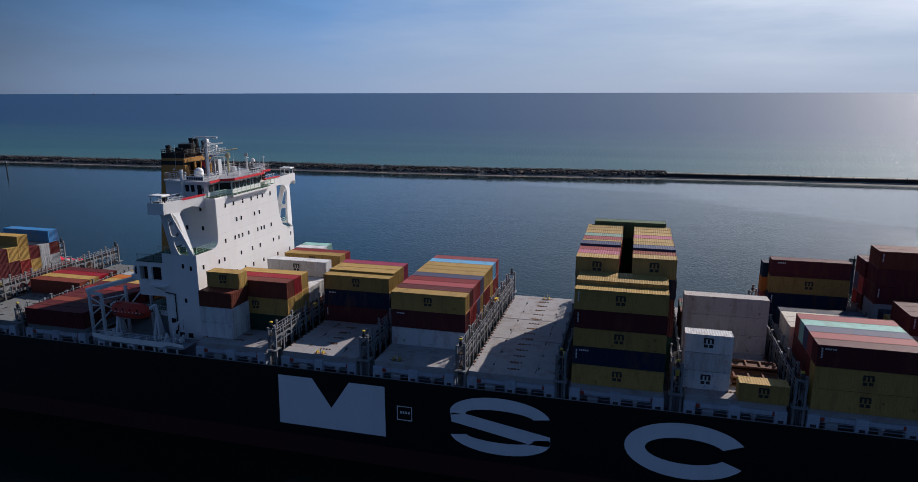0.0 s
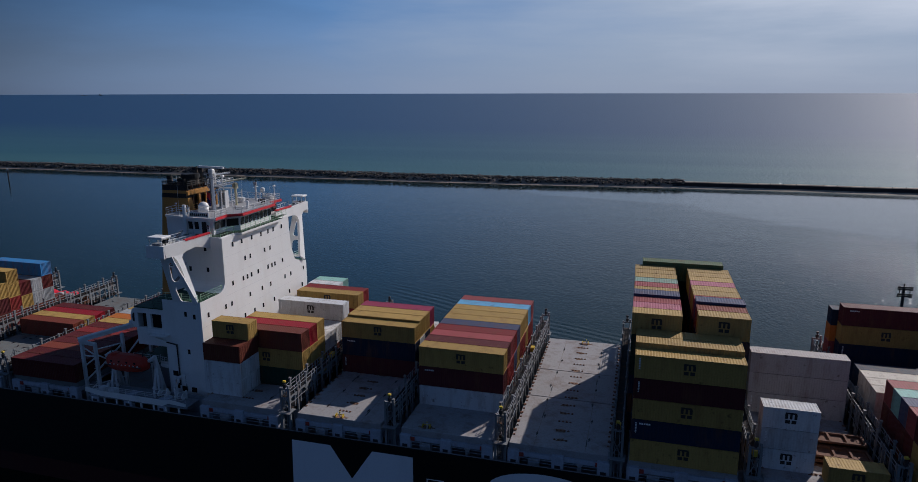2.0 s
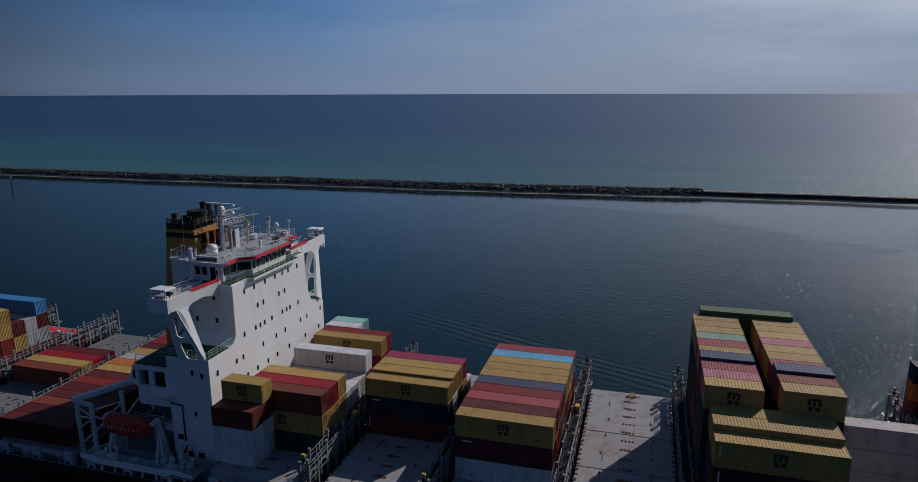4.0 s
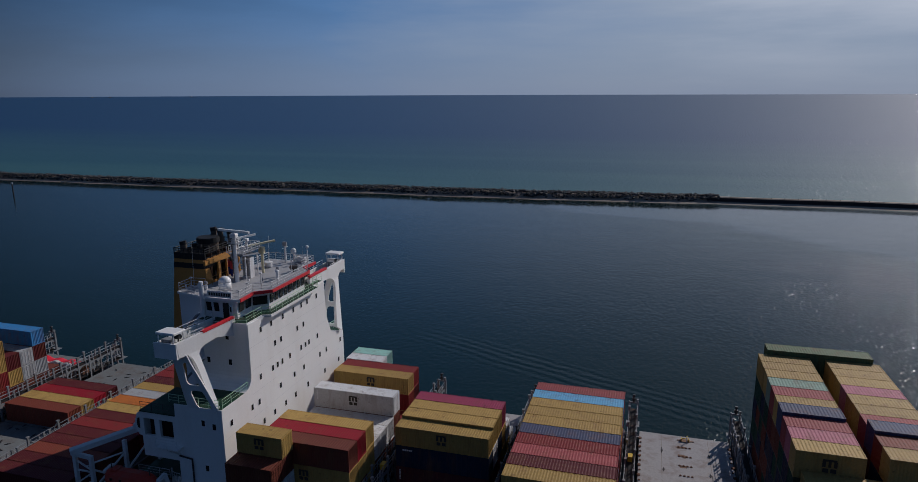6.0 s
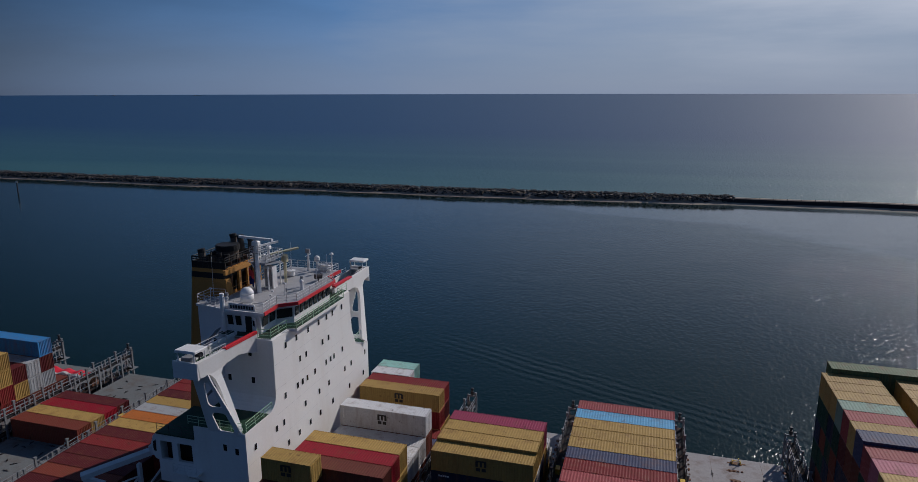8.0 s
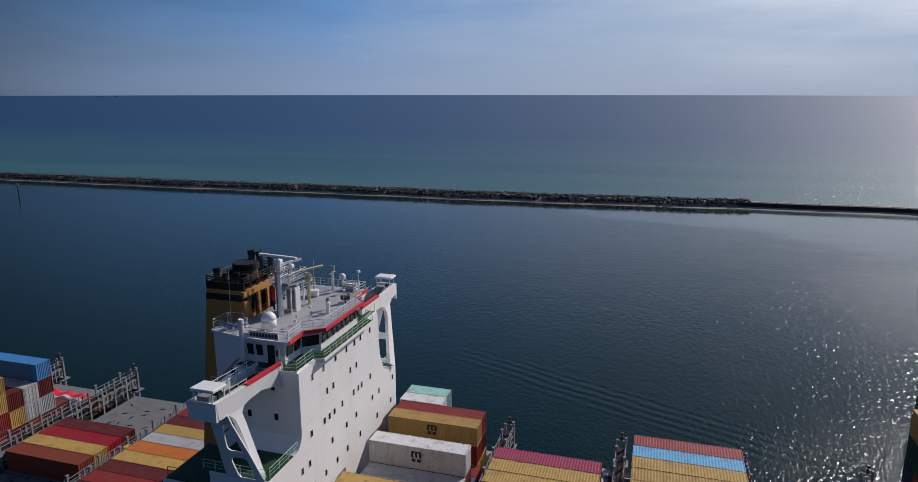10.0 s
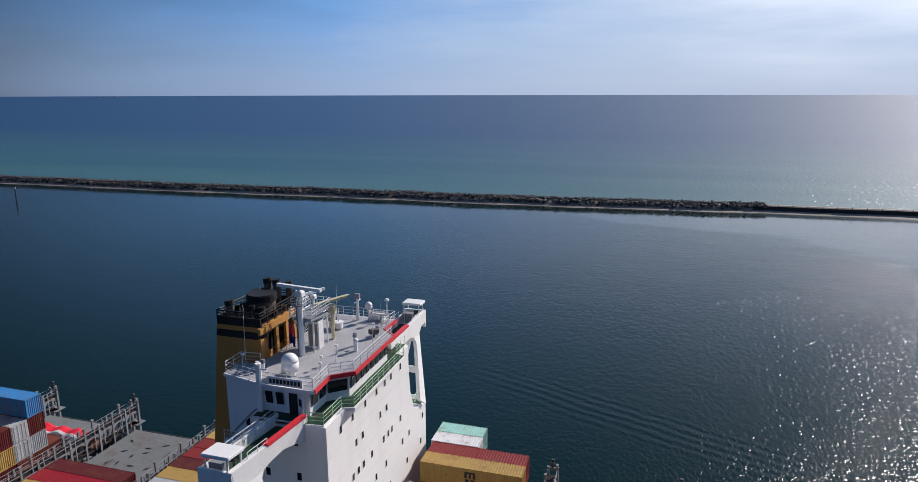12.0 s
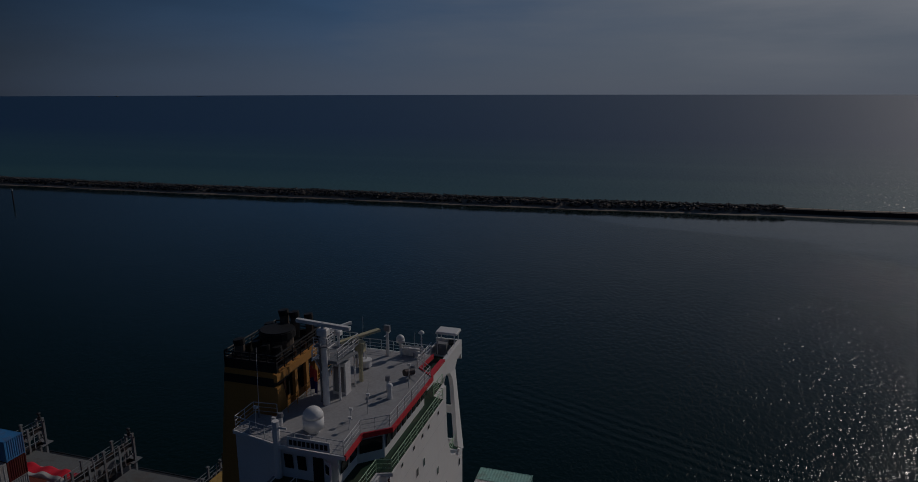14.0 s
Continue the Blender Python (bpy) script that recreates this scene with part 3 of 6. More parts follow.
# ---- ship: hull ----
NEAR, FAR, DECK, EDGE, BASE = 82.2, 124.4, 13.4, 14.55, 16.9


def make_hull():
    ship = thing("ship_hull", (-20, 103.3, 0), "long black container ship hull with red boot top lying afloat", "ship", kind="structure")
    ox, oy = -20, 103.3
    half = (FAR - NEAR) / 2
    stations = [(-172, 0.72), (-165, 0.9), (-150, 1.0), (-20, 1.0), (70, 1.0), (95, 0.86), (112, 0.58), (124, 0.27), (130, 0.02)]

    def strip(z0, z1, inset=0.0):
        b = Build()
        ring = [(x, oy - half * w + inset) for x, w in stations] + [(x, oy + half * w - inset) for x, w in reversed(stations)]
        n = len(ring)
        b.add([(x - ox, y - oy, z) for z in (z0, z1) for x, y in ring], [(i, (i + 1) % n, n + (i + 1) % n, n + i) for i in range(n)])
        return b
    part("topside", strip(3.3, EDGE), HULLBLACK, ship, "black painted hull side")
    part("boot_top", strip(-1.5, 3.3), BOOTRED, ship, "dull red boot top")
    part("gunwale", strip(EDGE, EDGE + 0.12, -0.06), SHIPGREY, ship)
    ring = [(x - ox, 103.3 - (half * w - 0.15) - oy) for x, w in stations] + [(x - ox, 103.3 + (half * w - 0.15) - oy) for x, w in reversed(stations)]
    part("main_deck", Build().prism(ring, "z", DECK - 0.2, DECK), STEEL, ship, "weathered grey steel deck")
    part("inner_bulwark", strip(DECK, EDGE + 0.02, 0.16), SHIPGREY, ship)
    for s, y in ((-1, NEAR + 3.4), (1, FAR - 3.4)):
        part("hatch_coaming", Build().box(-165 - ox, 100 - ox, y - 0.12 - oy, y + 0.12 - oy, DECK, 15.9), SHIPGREY, ship)
    # draught and depth marks, plug plates
    part("mark_frame", Build().box(-32.6 - ox, -30.4 - ox, NEAR - 0.03 - oy, NEAR - oy + 0.01, 8.1, 8.22).box(-32.6 - ox, -30.4 - ox, NEAR - 0.03 - oy, NEAR - oy + 0.01, 10.3, 10.42)
         .box(-32.7 - ox, -32.58 - ox, NEAR - 0.03 - oy, NEAR - oy + 0.01, 8.1, 10.42).box(-30.42 - ox, -30.3 - ox, NEAR - 0.03 - oy, NEAR - oy + 0.01, 8.1, 10.42), LETTER, ship, "thin white frame round a hull mark")
    for i in range(4):
        part("mark_bar", Build().box(-32.2 + i * 0.42 - ox, -31.95 + i * 0.42 - ox, NEAR - 0.03 - oy, NEAR - oy + 0.01, 9.2, 9.6), LETTER, ship)
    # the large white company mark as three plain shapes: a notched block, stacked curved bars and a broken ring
    def flat(poly, name):
        b = Build().prism([(x - ox, z) for x, z in poly], "y", NEAR - 0.035 - oy, NEAR + 0.02 - oy)
        part(name, b, LETTER, ship, "large white plain shape painted on black hull side")

    def arc(cx, cz, rx, rz, a0, a1, t, n=22):
        o = [(cx + rx * math.cos(radians(a0 + (a1 - a0) * i / n)), cz + rz * math.sin(radians(a0 + (a1 - a0) * i / n))) for i in range(n + 1)]
        k = [(cx + (rx - t * 1.25) * math.cos(radians(a1 + (a0 - a1) * i / n)), cz + (rz - t) * math.sin(radians(a1 + (a0 - a1) * i / n))) for i in range(n + 1)]
        return o + k
    flat([(-52.6, 5.0), (-52.4, 13.2), (-46.6, 13.2), (-43.5, 8.6), (-40.4, 13.2), (-34.6, 13.2), (-34.6, 5.0)], "hull_mark_block")
    flat(arc(-17.0, 10.6, 7.4, 2.9, 10, 190, 1.9), "hull_mark_curve")
    flat([(-24.3, 10.4), (-21.6, 10.4), (-9.6, 8.4), (-9.6, 6.9), (-12.4, 6.9), (-24.2, 9.0)], "hull_mark_bar")
    flat(arc(-17.0, 7.4, 7.4, 2.8, 190, 370, 1.9), "hull_mark_curve")
    flat(arc(8.6, 9.0, 8.0, 4.1, 25, 335, 2.2, 34), "hull_mark_ring")


make_hull()

# bay starts along the ship, and the walkway between each pair
BAYS = {"R": -133.6, "Q": -116.7, "P": -101.7, "Y": -67.1, "B": -51.7, "A": -36.3, "H": -21.7, "C": -7.0, "D": 8.2, "E": 23.2, "F": 38.4, "G": 53.6}
WALKS = {"q": (-118.2, 20.6), "p": (-103.1, 19.4), "y": (-53.4, 20.4), "b": (-37.9, 20.4), "a": (-22.9, 20.6), "h": (-8.5, 20.6), "c": (6.9, 20.6), "d": (21.9, 20.6), "e": (37.0, 20.6), "r": (-134.0, 20.6)}


def row_y(k):
    return 82.75 + 2.485 * k


# ---- hatch covers ----
def make_hatches():
    socket = Build().box(-0.14, 0.14, -0.12, 0.12, 0, 0.08).box(-0.05, 0.05, -0.05, 0.05, 0.08, 0.16).mesh("socket", RUSTY)
    stains = []
    for q in range(4):
        rs = random.Random(40 + q)
        ring = [(rs.uniform(0.4, 1.0) * 1.05 * math.cos(a * 0.5236), rs.uniform(0.4, 1.0) * 0.6 * math.sin(a * 0.5236)) for a in range(12)]
        stains.append(Build().prism(ring, "z", 0, 0.008).mesh("rust_stain", RUSTSTAIN))
    lug = Build().box(-0.22, 0.22, -0.16, 0.16, 0, 0.14).box(-0.1, 0.1, -0.3, 0.3, 0, 0.1).mesh("edge_lug", RUSTY)
    cleat = Build().box(-0.05, 0.05, -0.45, 0.45, 0, 0.07).box(-0.12, 0.12, -0.08, 0.08, 0, 0.12).mesh("lashing_eye", DARKSTEEL)
    rnd = random.Random(11)
    for key, x0 in BAYS.items():
        for j, (y0, y1) in enumerate(((83.0, 97.05), (97.2, 106.95), (107.1, 120.9))):
            cx, cy, w, d = x0 + 6.1, (y0 + y1) / 2, 12.5, y1 - y0
            hatch = thing("hatch_cover", (cx, cy, BASE - 0.9), "flat grey steel hatch cover panel with rust-stained fittings", "hatch cover", "hatch covers on deck")
            part("panel", Build().chamfered(-w / 2, w / 2, -d / 2, d / 2, 0, 0.895, 0.06), AFTGREY if key in "PQR" else DECKGREY, hatch)
            part("skirt", Build().box(-w / 2 + 0.3, w / 2 - 0.3, -d / 2 + 0.25, d / 2 - 0.25, -0.5, 0.02), SIDEPAINT, hatch)
            if key in "HBQYD":
                k = 0
                while row_y(k) < y1 - 1.0:
                    y = row_y(k)
                    k += 1
                    if y < y0 + 0.2:
                        continue
                    if key == "Q":
                        for fx in (-4.2, -1.4, 1.1, 3.9):
                            ob = new("lashing_eye", cleat)
                            ob.parent, ob.location, ob.rotation_euler = hatch, (fx + rnd.uniform(-1, 1), y - cy + rnd.uniform(-0.8, 0.8), 0.89), (0, 0, rnd.uniform(0, 3))
                        continue
                    for fx in (-6.0, -0.75, -0.25, 0.25, 0.75, 6.0):
                        ob = new("socket", socket)
                        ob.parent, ob.location = hatch, (fx, y - cy, 0.89)
                    if rnd.random() < 0.85:
                        ob = new("rust_stain", rnd.choice(stains))
                        ob.parent, ob.location, ob.rotation_euler = hatch, (rnd.uniform(-0.6, 0.6), y - cy + rnd.uniform(-0.15, 0.15), 0.894), (0, 0, rnd.choice((0, math.pi)) + rnd.uniform(-0.3, 0.3))
                    for fx in (-6.1, 6.1):
                        ob = new("edge_lug", lug)
                        ob.parent, ob.location = hatch, (fx, y - cy + 1.2, 0.88)
                    if k % 2 == 0:
                        for fx in (-3.1, 3.3):
                            ob = new("lashing_eye", cleat)
                            ob.parent, ob.location = hatch, (fx + rnd.uniform(-0.3, 0.3), y - cy + 1.0, 0.89)
                for fx in (-3.1, 3.3):
                    part("weld_seam", Build().box(fx - 0.02, fx + 0.02, -d / 2 + 0.3, d / 2 - 0.3, 0.89, 0.903), DECKSEAM, hatch)
                for q in range(2):
                    ys = rnd.uniform(-d / 2 + 1, d / 2 - 1)
                    fx = (-3.1, 3.3)[q]
                    part("drain_slot", Build().box(fx - 0.07, fx + 0.07, ys - 0.8, ys + 0.8, 0.89, 0.91), DARKSTEEL, hatch)


make_hatches()


def make_stands():
    for x, y in ((-45.6, 83.5), (-15.4, 119.6), (-33.2, 83.9)):
        g = thing("sounding_stand", (x, y, BASE), "rust-stained yellow steel stand on the hatch edge", "stand", "yellow stands on hatch edges")
        part("plate", Build().box(-0.7, 0.7, -0.4, 0.4, 0, 0.05).box(-1.1, -0.7, -0.1, 0.1, 0, 0.05).box(0.7, 1.2, -0.12, 0.1, 0, 0.05), RUSTSTAIN, g, "rusty base plate")
        part("frame", Build().box(-0.55, 0.55, -0.04, 0.04, 0.35, 0.45).box(-0.55, -0.47, -0.3, 0.3, 0.05, 0.45).box(0.47, 0.55, -0.3, 0.3, 0.05, 0.45), SAFETY, g)
        part("pipe", Build().tube((0.2, -0.35, 0.0), (0.2, -0.35, 0.9), 0.06, 6), OFFWHITE, g)
        part("cap", Build().tube((0.2, -0.35, 0.9), (0.2, -0.35, 1.0), 0.1, 8), SAFETY, g)


make_stands()


# ---- side passage pedestals and girder ----
def make_side_passage():
    leg = Build().chamfered(-0.75, 0.75, -0.45, 0.45, 0, 2.75, 0.08).mesh("pedestal", SIDEPAINT)
    brace = Build().box(-0.6, 0.6, 0.42, 1.6, 1.9, 2.55).mesh("bracket", SIDEPAINT)
    # dark plate on the solid post, painting in the shade of a rectangular recess
    slot = Build().box(-0.35, 0.35, -0.47, -0.44, 0.3, 1.5).mesh("opening", DARKSTEEL)
    x = -160.0
    spots = []
    for s in BAYS.values():
        spots += [s + 0.5, s + 6.1, s + 11.7]
    spots += [-86.0, -80.0, -74.0]
    for x in sorted(spots):
        ped = thing("pedestal", (x, NEAR + 0.75, DECK), "pale grey steel pedestal in the side passage", "pedestal", "pedestals along the deck edge", "structure")
        for name, me in (("post", leg), ("bracket", brace), ("opening", slot)):
            ob = new(name, me)
            ob.parent = ped
    for s in BAYS.values():
        rail = thing("side_girder", (s + 6.1, NEAR + 0.9, DECK), "pale grey longitudinal girder under the outer container row", "girder", "girders along the deck edge", "structure")
        part("beam", Build().box(-6.2, 6.2, -0.3, 0.3, 1.95, 2.55), SIDEPAINT, rail)
        part("guard_rail", Build().tube((-6.2, -0.6, 1.95), (6.2, -0.6, 1.95), 0.035).tube((-6.2, -0.6, 1.55), (6.2, -0.6, 1.55), 0.03), SIDEPAINT, rail)
        part("locker", Build().chamfered(-3.9, -2.4, 0.5, 1.5, 0, 1.3, 0.05), OFFWHITE, rail)
        for q in (-5.2, 4.6):
            part("hydrant_box", Build().chamfered(q, q + 0.9, -0.45, -0.3, 2.0, 2.5, 0.03), REDBOX, rail, "dull red hydrant box")
        part("vent_head", Build().tube((2.6, 0.9, 0), (2.6, 0.9, 1.2), 0.28, 10).tube((2.6, 0.9, 1.15), (2.6, 0.9, 1.5), 0.45, 10, 0.3), OFFWHITE, rail)


make_side_passage()


# ---- lashing bridges ----
def make_lashing_bridges():
    rnd = random.Random(3)
    for key, (xc, top) in WALKS.items():
        br = thing("lashing_bridge", (xc, 103.0, DECK), "tall grey steel lashing bridge with walkways across the deck", "lashing bridge", "lashing bridges between the bays")
        h = top - DECK
        upper, lower = h - 1.05, BASE + 0.25 - DECK
        post = Build().box(-0.1, 0.1, -0.14, 0.14, 0, h).box(-0.14, 0.14, -0.2, 0.2, h - 1.1, h - 1.0).mesh("post", STEEL)
        tall = Build().box(-0.1, 0.1, -0.14, 0.14, 0, h + 0.55).box(-0.16, 0.16, -0.2, 0.2, h + 0.4, h + 0.6).mesh("tall_post", STEEL)
        rod = Build().tube((0, 0, 0), (0, 1.9, 2.5), 0.06, 5).mesh("lashing_brace", STEEL)
        arch = Build().prism([(0.1, upper - 0.2), (2.4, upper - 0.2), (2.4, upper - 1.2), (2.2, upper - 0.8), (1.8, upper - 0.5), (1.25, upper - 0.42), (0.7, upper - 0.5), (0.3, upper - 0.8), (0.1, upper - 1.2)], "x", -0.04, 0.04).mesh("arch_plate", STEEL)
        for side in (-0.55, 0.55):
            for k in range(17):
                y = row_y(k) - 0.02 - 103.0
                ob = new("post", tall if (k + (side > 0)) % 2 else post)
                ob.parent, ob.location = br, (side, y, 0)
                if k < 16 and side > 0:
                    ob = new("arch_plate", arch)
                    ob.parent, ob.location = br, (side, y, 0)
        for k in range(0, 16, 2):
            ob = new("lashing_brace", rod)
            ob.parent, ob.location = br, (0.55 if k % 4 else -0.55, row_y(k) + 0.25 - 103.0, lower)
        y0, y1 = row_y(0) - 103.1, row_y(16) - 102.9
        for name, z in (("lower_walkway", lower), ("upper_walkway", upper)):
            part(name, Build().box(-0.4, 0.4, y0, y1, z - 0.1, z).box(-0.46, -0.38, y0, y1, z - 0.16, z + 0.1).box(0.38, 0.46, y0, y1, z - 0.16, z + 0.1), GRATING, br)
        for side in (-0.6, 0.6):
            for z in (upper + 0.5, upper + 1.0, lower + 1.0):
                part("hand_rail", Build().tube((side, y0, z), (side, y1, z), 0.04, 5), SHIPGREY, br)
        slim = Build().box(-0.05, 0.05, -0.06, 0.06, lower, h - 0.05).mesh("rail_post", SHIPGREY)
        for k in range(16):
            for f in (0.33, 0.67):
                ob = new("rail_post", slim)
                ob.parent, ob.location = br, (0.55 if (k + (f > 0.5)) % 2 else -0.55, row_y(k) + 2.485 * f - 103.0, 0)
        for y in (y0 + 0.1, y1 - 0.1):
            tower = part("end_tower", Build().box(-0.75, -0.55, y - 0.15, y + 0.15, 0, h + 0.2).box(0.55, 0.75, y - 0.15, y + 0.15, 0, h + 0.2).box(-0.75, 0.75, y - 0.12, y + 0.12, h - 0.1, h + 0.12)
                         .bar((-0.6, y, lower), (0.6, y, upper), 0.1).bar((0.6, y, lower), (-0.6, y, upper), 0.1), STEEL, br)
            part("floodlight_post", Build().tube((0, y, h), (0, y, h + 1.1), 0.13, 8).tube((0, y, h + 0.25), (0, y, h + 0.75), 0.26, 8), DARKSTEEL, br)
            part("floodlight", Build().chamfered(-0.22, 0.22, y - 0.2, y + 0.2, h + 1.05, h + 1.28, 0.05), SAFETY if y < 0 else DARKSTEEL, br, "yellow capped floodlight" if y < 0 else "dark floodlight")
            part("end_platform", Build().box(-1.0, 1.0, y - 0.9, y + 0.9, lower - 0.1, lower), STEEL, br)
        part("ladder", Build().bar((0.25, y0 - 0.1, 0), (0.25, y0 - 0.1, h), 0.06).bar((-0.25, y0 - 0.1, 0), (-0.25, y0 - 0.1, h), 0.06), STEEL, br)
        for q in range(9):
            part("rung", Build().bar((-0.25, y0 - 0.1, 0.5 + q * 0.6), (0.25, y0 - 0.1, 0.5 + q * 0.6), 0.04), STEEL, br)
        for q in range(1):
            yy = rnd.uniform(y0, y1)
            part("gear_box", Build().chamfered(-0.3, 0.3, yy - 0.5, yy + 0.5, upper, upper + 0.7, 0.04), SAFETY, br, "yellow gear box")


make_lashing_bridges()

# ---- containers ----
MESHES = {}
FT20, FT40, STD, HC = 6.06, 12.19, 2.59, 2.896


def corrugated(b, p0, p1, z0, z1, inward, pitch=0.3, depth=0.045):
    """A corrugated upright wall between two points."""
    p0, p1, inward = Vector(p0), Vector(p1), Vector(inward)
    n = max(2, int((p1 - p0).length / pitch))
    pts = []
    for i in range(n):
        for f, d in ((0.0, 0), (0.28, 0), (0.5, depth), (0.78, depth)):
            pts.append(p0.lerp(p1, (i + f) / n) + inward * d)
    pts.append(p1)
    k = len(pts)
    b.add([(q.x, q.y, z) for z in (z0, z1) for q in pts], [(i, i + 1, k + i + 1, k + i) for i in range(k - 1)])


def container_meshes(L, h, colour):
    key = (L, h, colour)
    if key in MESHES:
        return MESHES[key]
    mat, w, e = BOXMAT[colour], 2.405, 0.11
    deep = 0.014 if colour in ("beige", "cream", "white") else 0.036
    b = Build()
    for x in (0, L - e):
        for y in (0, w - e):
            b.box(x, x + e, y, y + e, -0.035, h)
    for y in (0, w - 0.07):
        b.box(e, L - e, y, y + 0.07, 0.02, 0.17).box(e, L - e, y, y + 0.07, h - 0.1, h - 0.01)
    for x in (0, L - 0.08):
        b.box(x, x + 0.08, e, w - e, 0.02, 0.17).box(x, x + 0.08, e, w - e, h - 0.1, h - 0.01)
    corrugated(b, (e, 0.015, 0), (L - e, 0.015, 0), 0.17, h - 0.1, (0, 1, 0), 0.3, deep)
    corrugated(b, (e, w - 0.015, 0), (L - e, w - 0.015, 0), 0.17, h - 0.1, (0, -1, 0), 0.3, deep)
    corrugated(b, (0.015, e, 0), (0.015, w - e, 0), 0.17, h - 0.1, (1, 0, 0), 0.25)
    corrugated(b, (L - 0.015, e, 0), (L - 0.015, w - e, 0), 0.17, h - 0.1, (-1, 0, 0), 0.25)
    b.add([(0.03, 0.03, 0.05), (L - 0.03, 0.03, 0.05), (L - 0.03, w - 0.03, 0.05), (0.03, w - 0.03, 0.05)], [(3, 2, 1, 0)])
    shell = b.mesh("shipping_container", mat)
    r = Build()
    n = int((L - 0.2) / 0.33)
    pts = []
    for i in range(n):
        for f, d in ((0.0, 0), (0.35, 0), (0.5, -0.02), (0.85, -0.02)):
            pts.append((0.1 + (L - 0.2) * (i + f) / n, h - 0.015 + d))
    pts.append((L - 0.1, h - 0.015))
    k = len(pts)
    r.add([(x, y, z) for y in (0.09, w - 0.09) for x, z in pts], [(i, i + 1, k + i + 1, k + i) for i in range(k - 1)])
    roof = r.mesh("roof", mat)
    d = Build().box(0, 0.05, 0.0, 1.09, 0.16, h - 0.12)
    for z in (0.5, h / 2, h - 0.5):
        d.box(0.05, 0.075, 0.08, 1.0, z - 0.06, z + 0.06)
    door = d.mesh("door", mat)
    bars = Build()
    for y in (0.28, 0.78):
        bars.tube((0.095, y, 0.14), (0.095, y, h - 0.12), 0.025, 5)
    lock = bars.mesh("locking_bar", OFFWHITE if colour in ("white", "grey") else mat)
    MESHES[key] = (shell, roof, door, lock)
    return MESHES[key]


def mark_mesh(w, h, dark=True):
    key = ("mark", w, h, dark)
    if key not in MESHES:
        MESHES[key] = Build().chamfered(-w / 2, w / 2, -0.012, 0.012, 0, h, 0.004).mesh("mark_bar", INKBLACK if dark else INKWHITE)
    return MESHES[key]


def small_bar(kind, w, h):
    if kind not in MESHES:
        MESHES[kind] = Build().box(0, w, -0.012, 0.012, 0, h).mesh(kind, INKWHITE)
    return MESHES[kind]


NAMES = {"slate": "blue-grey", "lightblue": "pale blue", "crimson": "bright red", "rose": "faded pinkish red", "darkred": "dark red", "darkgreen": "dark green", "plum": "dark purplish red", "skyblue": "bright blue", "tan": "faded tan yellow", "pink": "faded pink", "sage": "pale green"}


def container(x, y, z, L, h, colour, mark="", doors=False):
    shell, roof, door, lock = container_meshes(L, h, colour)
    ob = new("shipping_container", shell)
    ob.location = (x, y, z)
    size = "short" if L < 8 else "long"
    tagged(ob, f"{size} {NAMES.get(colour, colour)} corrugated steel shipping container stacked on deck", "container", "containers stacked on the ship")
    lid = new("roof", roof)
    lid.parent = ob
    if doors:
        for y0 in (0.12, 1.23):
            dd = new("door", door)
            dd.parent, dd.location = ob, (L - 0.01, y0, 0)
            ll = new("locking_bar", lock)
            ll.parent = dd
    if "m" in mark:
        dark = colour not in ("navy", "maroon", "darkgreen")
        for dx, dz, w, hh in ((-0.5, 0.06, 0.3, 0.62), (0.0, 0.06, 0.26, 0.62), (0.5, 0.06, 0.3, 0.62), (-0.02, 0.66, 1.22, 0.2), (-0.34, -0.5, 0.5, 0.42), (0.34, -0.5, 0.5, 0.42)):
            lg = new("mark_bar", mark_mesh(w, hh, dark))
            lg.parent, lg.location = ob, (L * 0.5 + dx, -0.004, h / 2 + dz)
    if "c" in mark:
        for i in range(7):
            lg = new("code_bar", small_bar("code_bar", 0.18, 0.13))
            lg.parent, lg.location = ob, (0.46, -0.004, h - 1.75 + i * 0.2)
    if "t" in mark:
        for i in range(5):
            lg = new("title_bar", small_bar("title_bar", 0.2, 0.2))
            lg.parent, lg.location = ob, (0.9 + i * 0.27, -0.004, h - 0.62)
    return ob


PAL = ["yellow"] * 3 + ["brown", "maroon", "navy", "darkred"] + ["red", "rose", "darkred", "brown", "maroon", "salmon", "slate", "white", "grey", "navy", "orange"]
DULL = ["brown", "maroon", "darkred", "navy", "maroon", "brown", "darkgreen"]
# dark picks for the tall stack: shade of its aft side put into paint
SHADED = ["maroon", "navy", "darkgreen", "darkgreen", "navy", "brown", "navy"]
pick = random.Random(21)


def stack(x, k, tiers, L=FT40, z=BASE, doors=0.25):
    """Containers one on another in row k; tiers from the bottom: colour, with ! for standard height and a mark after a colon."""
    for t in tiers:
        t = t if isinstance(t, str) else pick.choice(PAL)
        colour, _, mark = t.partition(":")
        h = STD if colour.endswith("!") else HC
        colour = colour.rstrip("!")
        colour = pick.choice(PAL) if colour == "?" else pick.choice(DULL) if colour == "#" else pick.choice(SHADED) if colour == "~" else colour
        jx, jy = pick.uniform(-0.04, 0.04), pick.uniform(-0.02, 0.02)
        container(x + jx, row_y(k) + jy, z, L, h, colour, mark, pick.random() < doors)
        z += h + 0.03
    return z


X = BAYS
